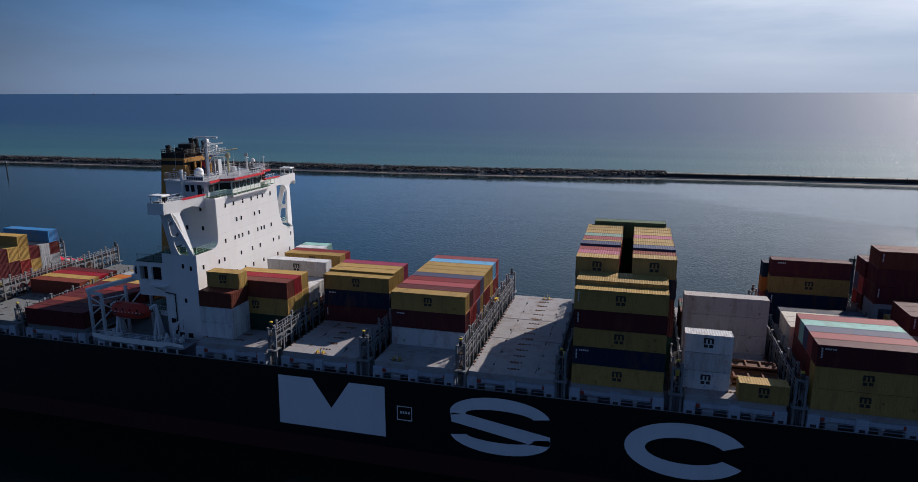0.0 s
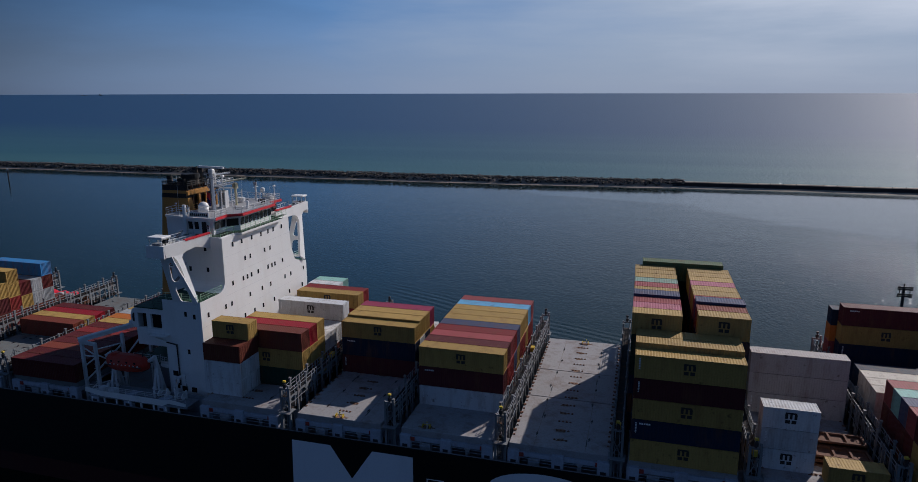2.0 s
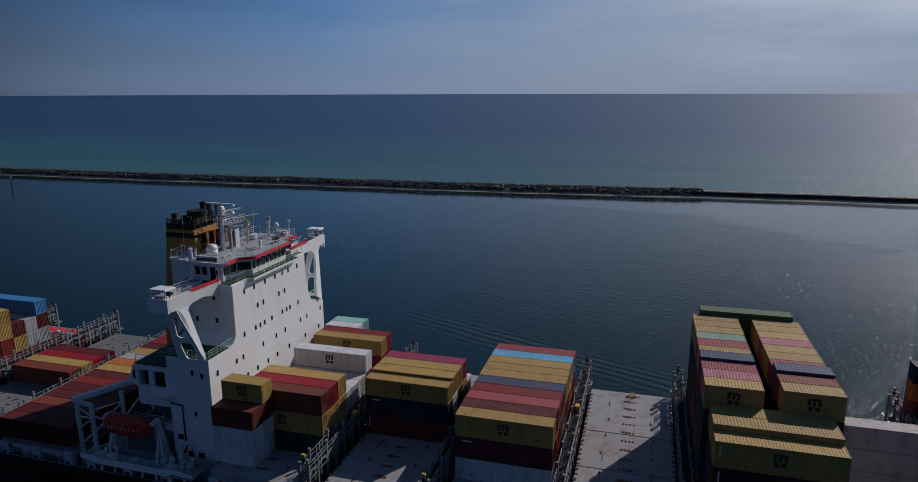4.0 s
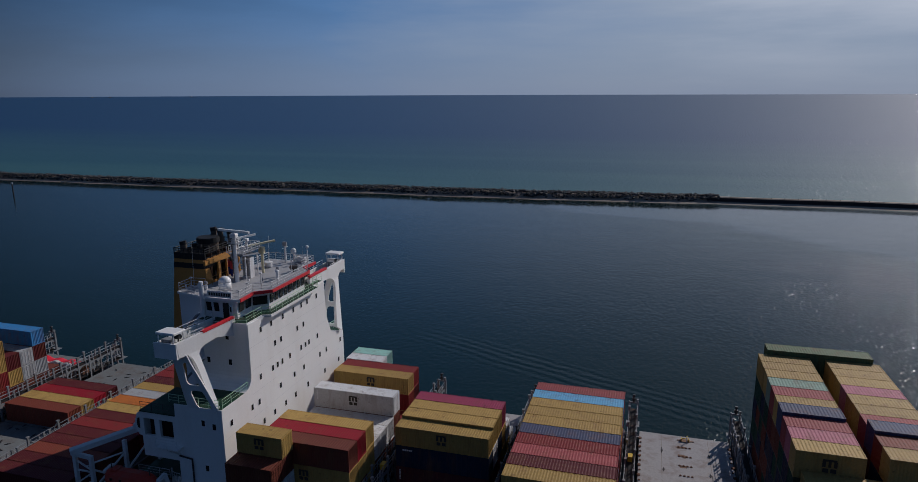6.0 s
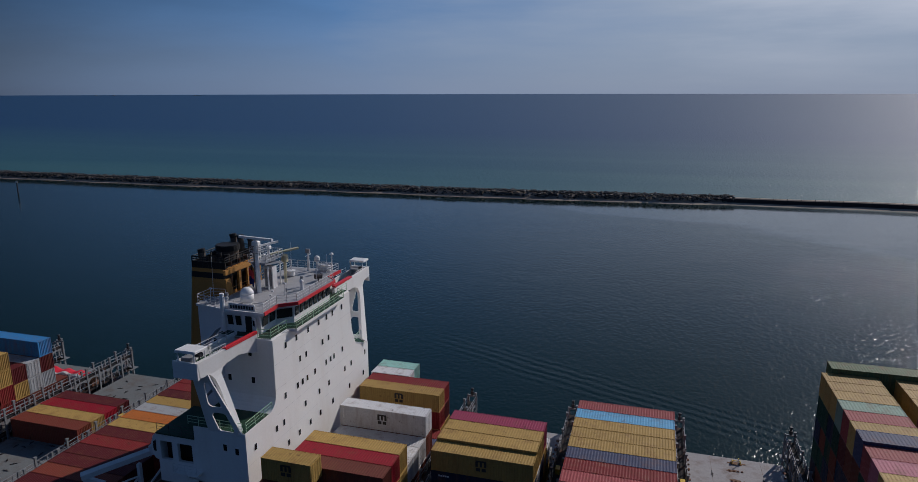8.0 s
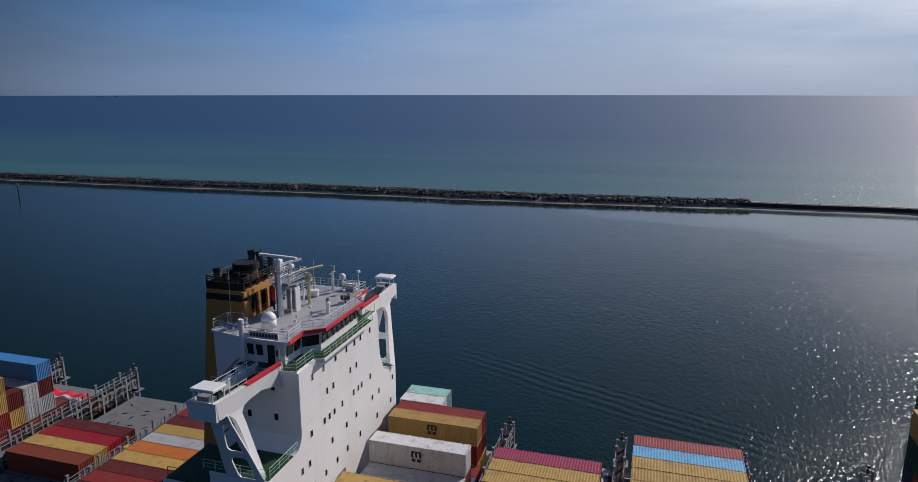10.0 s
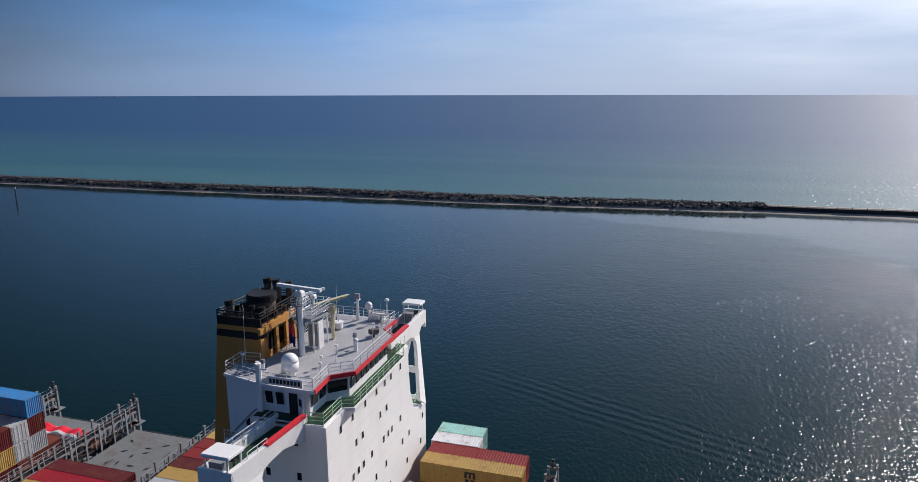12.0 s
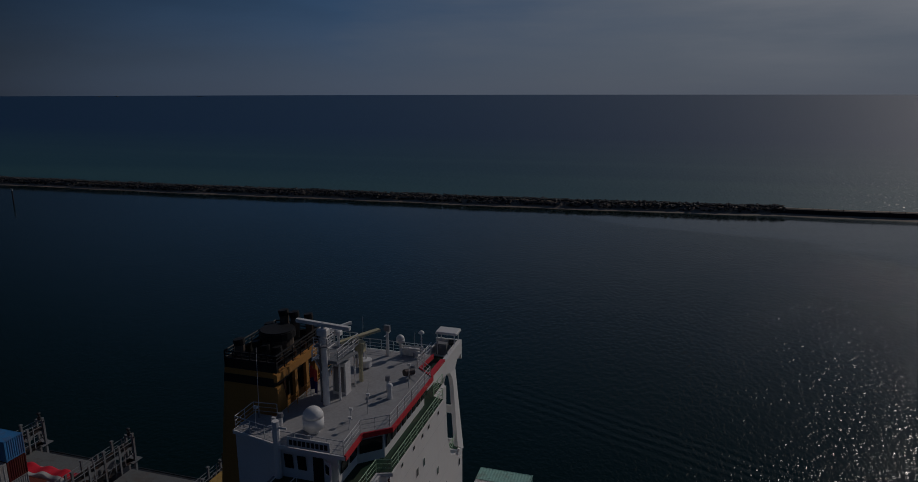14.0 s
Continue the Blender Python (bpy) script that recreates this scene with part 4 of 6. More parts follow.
# bay ahead of the bridge
stack(X["Y"] - 0.9, 1, ["white!:c", "white!:c", "brown!"], FT20, doors=1)
stack(X["Y"] - 0.9, 2, ["white!", "white!", "brown!", "yellow!:m"], FT20, doors=1)
stack(X["Y"] + 0.3, 3, ["darkgreen:t", "yellow:m", "brown"], doors=0)
stack(X["Y"] + 0.3, 4, ["?", "yellow", "crimson"], doors=0)
stack(X["Y"] + 0.3, 5, ["?", "?", "yellow"], doors=0)
for k in (6, 7, 8):
    stack(X["Y"], k, ["brown!", "white"], doors=0)
stack(X["Y"], 9, ["?!", "?", "white:mc"], doors=1)
stack(X["Y"], 10, ["?!"])
stack(X["Y"], 11, ["?!"])
stack(X["Y"] - 0.6, 12, ["?!", "?!", "yellow!:m"], doors=0)
stack(X["Y"] - 0.6, 13, ["?!", "?!"], doors=0)
stack(X["Y"] - 0.6, 13, ["red!"], FT20, BASE + 2 * STD, 0)
stack(X["Y"] + 5.5, 13, ["red!"], FT20, BASE + 2 * STD, 0)
stack(X["Y"] - 0.9, 14, ["red!", "red!", "white!"], FT20, doors=1)
stack(X["Y"] - 0.9, 15, ["?!", "?!", "teal!"], FT20, doors=0)
# next bay
stack(X["B"], 6, ["maroon:c", "navy:t", "yellow!:m"], doors=0)
stack(X["B"], 7, ["?", "?", "yellow"], doors=0)
stack(X["B"], 8, ["?", "?", "yellow"], doors=0)
stack(X["B"], 9, ["?", "?", "plum"], doors=0)
stack(X["B"], 10, ["?!", "white!"], doors=1)
stack(X["B"], 11, ["?!"], doors=1)
# bay with ten rows of three
TOPS = ["yellow:m", "darkred", "rose", "red", "slate", "yellow", "yellow", "yellow", "lightblue", "rose"]
MIDS = ["maroon:t", "red", "red", "slate", "yellow", "red", "red", "yellow", "red", "red"]
LOWS = ["white:c", "maroon", "red", "red", "yellow", "yellow", "red", "red", "darkred", "red"]
for i in range(10):
    stack(X["A"], 3 + i, [LOWS[i], MIDS[i], TOPS[i]], doors=0.1)
# tall stack
stack(X["C"], 0, ["yellow:m", "navy!:tc", "yellow!:m", "maroon!:c", "yellow:mc"], doors=0)
stack(X["C"], 1, ["~", "~", "~", "~!", "tan"], doors=0)
stack(X["C"], 2, ["~", "~", "~", "~!", "tan"], doors=0)
LEFT = ["tan:m", "pink", "rose", "slate", "tan", "rose", "sage", "tan", "tan", "tan"]
RIGHT = ["tan:m", "salmon", "slate", "rose", "tan", "tan", "pink", "tan", "tan", "tan"]
for i in range(10):
    stack(X["C"] - 0.6, 3 + i, ["~!"] * 3 + (["~"] * 2 if i == 3 else ["~!", "~"]) + [LEFT[i]], FT20, doors=0.3)
    stack(X["C"] + 7.3, 3 + i, ["~!"] * 2 + (["~"] * 3 if i == 2 else ["~!", "~", "~"] if i < 2 else ["~!", "~!", "~"]) + [RIGHT[i]], FT20, doors=0.3)
stack(X["C"] + 0.5, 13, ["~!"] * 2 + ["~"] * 3 + ["green"], doors=0)
# bay with the white short stack and the beige reefers
stack(X["D"] - 0.5, 1, ["white!:mc", "white!:c", "white!:mc"], FT20, doors=1)
stack(X["D"] + 6.4, 0, ["yellow!:m"], FT20, doors=0)
stack(X["D"] + 0.2, 7, ["beige:c", "beige", "beige"], doors=1)
for k in (8, 9, 10):
    stack(X["D"], k, ["#!", "#!"], doors=0)
def flat_racks(x, k, n):
    for i in range(n):
        f = thing("flat_rack", (x, row_y(k), BASE + i * 0.66), "folded rusty brown flat rack stacked on deck", "flat rack", "folded flat racks")
        part("bed", Build().box(0, FT20, 0, 2.4, 0.1, 0.34).box(0, FT20, 0, 0.18, 0, 0.62).box(0, FT20, 2.22, 2.4, 0, 0.62), RUSTY, f)
        for q in range(4):
            part("cross_member", Build().box(0.1 + q * 1.9, 0.35 + q * 1.9, 0.1, 2.3, 0.36, 0.64), RUSTY, f)


for k, n in ((2, 2), (3, 3)):
    flat_racks(X["D"] + 6.3, k, n)
# next bay forward
stack(X["E"], 0, ["yellow:m", "yellow:m", "maroon:tc"], doors=0)
stack(X["E"], 1, ["#", "#", "rose"], doors=0)
stack(X["E"], 2, ["#", "#", "slate"], doors=0)
stack(X["E"], 3, ["#", "#", "teal"], doors=0)
stack(X["E"], 4, ["#", "#", "rose"], doors=0)
stack(X["E"], 6, ["cream", "cream"], doors=0)
stack(X["E"], 7, ["cream", "cream"], doors=0)
stack(X["E"], 8, ["cream", "cream"], doors=0)
stack(X["E"], 9, ["?", "navy"], doors=0)
stack(X["E"], 13, ["navy", "navy:c", "yellow:m", "maroon:t"], doors=0)
stack(X["E"] - 0.9, 14, ["?!", "?!", "?!", "navy!"], doors=0)
for k in range(0, 4):
    stack(X["F"], k, ["?"] * 3, doors=0)
for k in range(6, 11):
    stack(X["F"], k, ["?", "grey", "maroon:c"] if k < 9 else ["?", "?"], doors=0)
for k in range(12, 14):
    stack(X["F"], k, ["?", "grey", "maroon:c", "maroon", "brown:c"], doors=0)
for k in range(14, 16):
    stack(X["F"] - 0.3, k, ["?", "?", "?", "maroon"], doors=0)
# behind the funnel: one low tier
PTOP = ["darkred", "darkred", "salmon", "darkred", "darkred", "red", "darkred", "yellow", "orange", "grey", "yellow", "darkred", "red", "red", "yellow"]
for k, c in enumerate(PTOP):
    stack(X["P"] + (0.1 if k not in (9, 10) else 0.2), k, [c], FT40, doors=0.2)
for k, c in zip((6, 7, 8, 9), ("salmon", "yellow", "crimson", "darkred")):
    stack(X["Q"], k, [c], doors=0.2)
stack(X["R"], 5, ["grey", "maroon", "maroon"], doors=0)
stack(X["R"], 6, ["brown", "maroon", "yellow"], doors=0)
stack(X["R"], 7, ["red", "red!", "yellow!", "yellow!"], doors=0)
stack(X["R"], 8, ["darkred!", "yellow!", "darkred!"], doors=0.0)
stack(X["R"], 9, ["brown!", "grey!", "grey!"], doors=1)
stack(X["R"], 10, ["brown!", "grey!", "darkred!", "skyblue!"], doors=0.0)
stack(X["R"] + 6, 11, ["brown!"], FT20, doors=0)


# ---- accommodation block ----
def fillet(cx, cz, r, a0, a1, n=6):
    return [(cx + r * math.cos(radians(a0 + (a1 - a0) * i / n)), cz + r * math.sin(radians(a0 + (a1 - a0) * i / n))) for i in range(n + 1)]


def railing(parent, pts, z, h=1.1, mat=OFFWHITE, gap=1.5, name="railing"):
    """A guard rail with three wires and stanchions along a line of points."""
    b = Build()
    for (x0, y0), (x1, y1) in zip(pts, pts[1:]):
        for f in (0.33, 0.66, 1.0):
            b.tube((x0, y0, z + h * f), (x1, y1, z + h * f), 0.035 if f == 1 else 0.022, 5)
        n = max(1, round(math.hypot(x1 - x0, y1 - y0) / gap))
        for i in range(n + 1):
            x, y = x0 + (x1 - x0) * i / n, y0 + (y1 - y0) * i / n
            b.tube((x, y, z), (x, y, z + h), 0.035, 5)
    return part(name, b, mat, parent)


FRONT = -69.5
BX, BY = -75.0, 103.8


def make_block():
    blk = thing("accommodation_block", (BX, BY, DECK), "tall white ship accommodation block with rows of small dark windows", "ship superstructure")

    def P(name, b, mat, label="", smooth=False):
        b.v = [(x - BX, y - BY, z - DECK) for x, y, z in b.v]
        return part(name, b, mat, blk, label, smooth)

    def rail(pts, z, mat=OFFWHITE, h=1.1):
        return railing(blk, [(x - BX, y - BY) for x, y in pts], z - DECK, h, mat)
    # front slab, wide below and narrow above, with rounded shoulders
    prof = [(87.5, 13.4), (119.8, 13.4), (119.8, 28.6), (117.0, 29.3)] + [(115.6 - 0.0, 29.9)] + [(114.5, 32.5), (114.1, 36.0), (114.1, 38.4)] + [(93.9, 38.4), (93.9, 31.8)] + fillet(92.1, 31.8, 1.8, 0, -90)[1:] + [(88.6, 30.0), (87.5, 30.0)]
    P("front_tower", Build().prism(prof, "x", FRONT, -76.2), WHITE)
    P("aft_house", Build().prism([(-76.2, 96.2), (-81.1, 96.2), (-81.1, 98.7), (-79.1, 98.7), (-79.1, 114.4), (-76.2, 114.4)], "z", 13.4, 40.96), WHITE)
    P("lower_house", Build().box(-81.0, -77.0, 94.2, 96.2, 13.4, 24.0), WHITE)
    # weld seams across the front, one at each deck
    for z in (26.0, 29.1, 32.2, 35.3):
        y0, y1 = (87.6, 119.7) if z < 29 else (94.0, 114.0)
        P("deck_seam", Build().box(FRONT - 0.01, FRONT + 0.006, y0, y1, z - 0.035, z), OFFWHITE)
    # windows of the front
    win = [(99.1, 36.9), (102.0, 36.9), (104.8, 36.9), (107.0, 36.9), (108.7, 36.9), (111.5, 36.9), (96.6, 36.9), (105.6, 33.9), (107.3, 33.9), (101.2, 33.9), (99.7, 33.9), (111.2, 30.7), (106.3, 30.7),
           (107.6, 30.7), (108.6, 30.7), (103.2, 30.7), (101.2, 30.7), (100.0, 30.7), (98.8, 30.7), (95.9, 30.7), (111.7, 27.5), (113.8, 27.5), (118.6, 27.4), (117.8, 24.3), (106.8, 27.5), (104.1, 27.5),
           (100.4, 27.5), (107.7, 24.4), (104.1, 24.4), (101.4, 24.4), (98.6, 24.4), (95.2, 27.5), (93.6, 27.5), (89.2, 27.6), (96.0, 24.4), (113.0, 24.3)]
    frame_me = Build().box(0, 0.03, -0.27, 0.27, -0.42, -0.38).box(0, 0.03, -0.27, 0.27, 0.38, 0.42).box(0, 0.03, -0.27, -0.23, -0.38, 0.38).box(0, 0.03, 0.23, 0.27, -0.38, 0.38).mesh("window", WHITE)
    pane_me = Build().box(0.004, 0.02, -0.23, 0.23, -0.38, 0.38).mesh("pane", GLASS)
    for y, z in win:
        w = new("window", frame_me)
        w.parent, w.location = blk, (FRONT - BX, y - BY, z - DECK)
        q = new("pane", pane_me)
        q.parent = w
    # windows of the shaded sides
    for x, y, z in ((-72.6, 93.9, 36.6), (-72.4, 93.9, 33.2), (-75.6, 93.9, 33.2), (-72.2, 87.5, 28.0), (-70.7, 87.5, 27.7), (-72.2, 87.5, 22.0), (-79.0, 96.2, 36.5)):
        w = new("window", frame_me)
        w.parent, w.location, w.rotation_euler = blk, (x - BX, y - BY, z - DECK), (0, 0, radians(-90))
        q = new("pane", pane_me)
        q.parent = w
    # bridge deck and wheelhouse
    deck = [(-71.6, 93.9), (-69.75, 94.1), (-69.75, 97.6), (-68.65, 98.0), (-68.65, 111.0), (-69.75, 111.4), (-69.75, 114.3), (-77.0, 114.3), (-77.0, 93.9)]
    P("bridge_deck", Build().prism(deck, "z", 38.2, 38.5), WHITE)
    P("bridge_deck_paint", Build().prism([(-71.6, 94.0), (-69.9, 94.2), (-69.9, 97.7), (-68.8, 98.1), (-68.8, 110.9), (-69.9, 111.3), (-69.9, 114.2), (-76.9, 114.2), (-76.9, 94.0)], "z", 38.5, 38.52), GREENDECK)
    house = [(-70.1, 99.9), (-70.1, 109.3), (-71.8, 110.8), (-71.8, 114.1), (-77.0, 114.1), (-77.0, 95.3), (-71.8, 95.3), (-71.8, 98.4)]
    P("wheelhouse", Build().prism(house, "z", 38.5, 41.0), WHITE, "white wheelhouse")
    edges = [((-70.1, 99.9), (-70.1, 109.3), 8), ((-71.8, 98.4), (-70.1, 99.9), 1), ((-71.8, 95.4), (-71.8, 98.4), 2), ((-70.1, 109.3), (-71.8, 110.8), 1), ((-71.8, 110.8), (-71.8, 114.1), 2), ((-76.4, 95.3), (-74.2, 95.3), 2)]
    for a, c, n in edges:
        a, c = Vector((*a, 0)), Vector((*c, 0))
        d = (c - a).normalized()
        out = Vector((d.y, -d.x, 0))
        step = (c - a).length / n
        for i in range(n):
            u, v = a + d * (step * i + 0.2), a + d * (step * (i + 1) - 0.2)
            vs = []
            for z, push in ((39.35, 0.02), (40.55, 0.16)):
                vs += [(q + out * (push + o)).to_tuple()[:2] + (z,) for q in (u, v) for o in (0, 0.06)]
            b = Build().add(vs, [(1, 3, 7, 5), (0, 4, 6, 2), (0, 1, 5, 4), (2, 6, 7, 3), (4, 5, 7, 6), (0, 2, 3, 1)])
            P("wheelhouse_window", b, GLASS, "slanted dark wheelhouse window")
    # interior shade of the doorway, painted as a black panel on the wall
    P("house_door_opening", Build().box(-73.85, -73.0, 95.24, 95.32, 38.55, 40.55), BLACK, "flat black panel painted as shade in the open wheelhouse doorway")
    P("house_door", Build().prism([(-73.0, 95.3), (-72.15, 94.75), (-72.1, 94.82), (-72.95, 95.37)], "z", 38.6, 40.5), WHITE, "white wheelhouse door standing open")
    P("door_light", Build().prism([(-72.8, 95.16), (-72.35, 94.865), (-72.34, 94.88), (-72.79, 95.18)], "z", 39.5, 40.2), GLASS)
    roof = [(-69.35, 99.7), (-69.35, 109.6), (-71.2, 111.2), (-71.0, 114.6), (-79.15, 114.6), (-79.15, 98.8), (-81.2, 98.8), (-81.2, 96.0), (-76.4, 94.95), (-71.0, 94.85), (-71.2, 98.2)]
    P("top_deck", Build().prism(roof, "z", 40.95, 41.25), WHITE)
    P("top_deck_paint", Build().prism([(x * 0.985 - 0.015 * 75, y * 0.985 + 0.015 * 105.5) for x, y in roof], "z", 41.25, 41.27), ROOFGREY, "grey painted top deck")
    for a, c in zip([(-71.0, 94.9), (-71.2, 98.2), (-69.35, 99.7), (-69.35, 109.6), (-71.2, 111.2)], [(-71.2, 98.2), (-69.35, 99.7), (-69.35, 109.6), (-71.2, 111.2), (-71.0, 114.6)]):
        P("red_band", Build().bar((*a, 41.15), (*c, 41.15), 0.16, 0.42), REDTRIM, "red painted band under the roof edge")
    rail([(-71.2, 95.1), (-71.4, 98.3), (-69.55, 99.8), (-69.55, 109.5), (-71.4, 111.1), (-71.2, 114.4), (-76.5, 114.4), (-79.0, 114.4)], 41.25)
    rail([(-79.0, 98.9), (-81.05, 98.7), (-81.05, 96.2), (-76.5, 95.15), (-71.2, 95.05)], 41.25)
    rail([(-79.0, 114.4), (-79.0, 107.6)], 41.25)
    rail([(-71.5, 94.05), (-69.9, 94.25), (-69.9, 97.75), (-68.8, 98.1), (-68.8, 110.9), (-69.9, 111.3), (-69.9, 114.1)], 38.5, GREENRAIL)
    # name board, too small to letter: plain bars
    P("name_board", Build().box(-75.7, -72.2, 94.86, 94.94, 41.35, 42.15), WHITE)
    for i in range(9):
        P("name_bar", Build().box(-75.5 + i * 0.36, -75.26 + i * 0.36, 94.82, 94.87, 41.55, 41.95), INKBLACK)
    # bridge wings, struts and end boxes, near and far
    for s in (0, 1):
        def my(y):
            return y if s == 0 else 206.6 - y

        def box(x0, x1, y0, y1, z0, z1):
            return Build().box(x0, x1, min(my(y0), my(y1)), max(my(y0), my(y1)), z0, z1)
        wx = -0.85 if s == 0 else 0.0
        # front plate of wing beam and strut leg, as one curved frame
        beam = [(84.7, 39.0), (94.4, 39.15), (94.4, 36.6), (93.4, 36.9), (92.6, 37.25), (90.9, 37.65), (89.0, 37.45), (88.3, 37.2), (87.9, 36.7), (87.95, 35.9), (88.1, 30.1), (87.35, 29.6), (87.05, 35.4), (86.85, 36.5), (86.35, 37.15), (85.0, 37.25)] if s == 0 else [(82.6, 39.4), (94.4, 39.2), (94.4, 37.6), (89.6, 37.7), (88.0, 37.6), (87.0, 37.2), (86.6, 36.5), (86.75, 35.7), (89.3, 30.0), (87.9, 29.0), (85.4, 36.2), (85.1, 37.1), (84.4, 37.75), (82.6, 37.9)]
        e0, top, cz = (84.75, 39.0, 40.05) if s == 0 else (82.6, 39.4, 40.45)

        def lean(b):
            """The near wing sweeps aft towards its tip, and both legs slant forward to their feet."""
            b.v = [(x - (0.1 * (93.9 - y) if s == 0 else 0) + (0.3 if s == 0 else 0.22) * max(0.0, 37.0 - z) * (z < 36.9), y, z) for x, y, z in b.v]
            return b
        P("wing_strut", lean(Build().prism([(my(y), z) for y, z in beam], "x", -70.8 + wx, -71.25 + wx)), WHITE, "white curved wing strut and bulwark")
        back = [(e0, 38.9), (94.4, 38.9), (94.4, 37.2), (e0 + 1.0, 37.2)]
        P("wing_back", lean(Build().prism([(my(y), z) for y, z in back], "x", -73.7 + wx, -73.85 + wx)), WHITE, "white after bulwark of the wing")
        P("wing_floor", lean(box(-73.7 + wx, -71.25 + wx, e0 + 0.1, 94.4, 37.6, 37.86)), WHITE)
        P("wing_floor_paint", lean(box(-73.68 + wx, -71.3 + wx, e0 + 1.9, 94.4, 37.86, 37.9)), GREENDECK)
        P("red_cap", lean(Build().bar((-71.0 + wx, my(94.3), top + 0.12), (-71.0 + wx, my(88.9), top + 0.06), 0.5, 0.26)), REDTRIM, "red cap along the wing bulwark")
        P("wing_end", lean(box(-73.85 + wx, -70.82 + wx, e0 - 0.1, e0 + 0.15, 37.15, top)), WHITE)
        lo, hi = min(my(e0 - 0.2), my(e0 + 1.7)), max(my(e0 - 0.2), my(e0 + 1.7))
        P("wing_canopy", lean(Build().chamfered(-73.4 + wx, -70.9 + wx, lo, hi, cz, cz + 0.27, 0.08)), WHITE, "flat white canopy over the wing console")
        for px in (-73.2 + wx, -71.2 + wx):
            for py in (e0 + 0.05, e0 + 1.55):
                P("canopy_post", lean(Build().tube((px, my(py), 37.9), (px, my(py), cz + 0.05), 0.07, 6)), WHITE)
        P("wing_console", lean(box(-73.4 + wx, -72.2 + wx, e0 + 0.6, e0 + 1.4, 37.9, 39.2)), SHIPGREY)
        P("wing_searchlight", lean(Build().tube((-71.6 + wx, my(e0 + 1.2), 37.9), (-71.6 + wx, my(e0 + 1.2), 39.3), 0.09, 6).tube((-71.9 + wx, my(e0 + 1.2), 39.4), (-71.3 + wx, my(e0 + 1.2), 39.5), 0.28, 10)), DARKSTEEL, "dark wing searchlight")
        rx = -0.6 if s == 0 else 0.0
        rail([(-73.7 + wx + rx, my(e0 + 2.2)), (-73.7 + wx, my(94.0))], 38.4, OFFWHITE, 1.2)
        rail([(-71.1 + wx + rx, my(e0 + 2.0)), (-71.1 + wx + rx * 0.6, my(e0 + 4.4))], 38.6, OFFWHITE, 1.0)

        # outboard plate of the strut: webs left standing round two rounded openings
        def swing(x, z):
            return x if s == 0 else -70.95 + 0.22 * (37.0 - z) + (x + 72.35 - 0.33 * (37.3 - z)) * 0.9
        foot = 29.5

        def web(quad):
            b = Build()
            for o in (0.0, 0.14):
                b.v += [(swing(x, z), my((85.85 if s == 0 else 84.7) + o + (37.3 - z) * (0.22 if s == 0 else 0.42)), z) for x, z in quad]
            n = len(quad)
            b.f = [tuple(range(n)), tuple(range(2 * n - 1, n - 1, -1))] + [(q, n + q, n + (q + 1) % n, (q + 1) % n) for q in range(n)]
            return b
        for quad in ([(-74.4, 37.3), (-72.3, 37.3), (-72.05, 36.3), (-72.5, 36.15), (-72.8, 36.3), (-73.05, 36.2), (-73.2, 35.9), (-74.4, 35.9)], [(-74.4, 35.9), (-73.2, 35.9), (-73.3, 33.7), (-73.2, 33.35), (-72.9, 33.2), (-74.3, 33.2)],
                     [(-72.5, 36.15), (-72.05, 36.3), (-70.95, 33.2), (-71.6, 33.2)], [(-74.3, 33.2), (-70.95, 33.2), (-70.65, 32.3), (-71.4, 32.3), (-71.7, 32.45), (-72.6, 32.45), (-73.0, 32.3), (-74.3, 32.3)],
                     [(-74.3, 32.3), (-73.0, 32.3), (-73.15, 31.9), (-72.8, 30.3), (-72.5, 29.95), (-74.2, 29.95)], [(-71.4, 32.3), (-70.65, 32.3), (-69.95, 29.95), (-70.9, 29.95), (-70.75, 30.4)], [(-74.2, 29.95), (-69.95, 29.95), (-69.85, foot), (-74.2, foot)]):
            P("strut_web", web(quad), WHITE)
        rail([(-69.7, my(88.0)), (-69.7, my(93.2))], 30.0, GREENRAIL)
    P("shoulder_deck", Build().box(-77.0, -69.6, 87.6, 93.8, 30.0, 30.03), GREENDECK)
    P("far_shoulder_deck", Build().box(-77.0, -69.7, 114.4, 119.6, 28.9, 28.96), GREENDECK)
    rail([(-70.0, 87.7), (-77.0, 87.7)], 30.0, GREENRAIL)
    # open stair decks on the shaded side
    for z in (27.0, 33.4, 36.0):
        P("balcony", Build().box(-79.5, -76.0, 93.0, 96.2, z, z + 0.12), WHITE)
        rail([(-76.0, 93.05), (-79.4, 93.05)], z + 0.12)
    for i in range(4):
        P("stair_flight", Build().bar((-79.2, 93.6, 27 + i * 3.1), (-76.4, 93.6, 30 + i * 3.1), 0.8, 0.15), SHIPGREY)
    # outboard casing with two tall openings, open boat deck recess under it
    P("casing_frame", Build().box(-81.3, -76.2, 87.5, 87.9, 27.5, 28.35).box(-81.3, -76.2, 87.5, 87.9, 22.4, 25.2).box(-81.3, -80.95, 87.5, 87.9, 25.2, 27.5).box(-79.35, -78.6, 87.5, 87.9, 25.2, 27.5)
      .box(-76.65, -76.2, 87.5, 87.9, 25.2, 27.5), WHITE)
    P("casing_body", Build().box(-81.3, -76.2, 88.9, 94.2, 22.4, 28.3).box(-81.3, -81.1, 87.9, 88.9, 22.4, 28.3), WHITE)
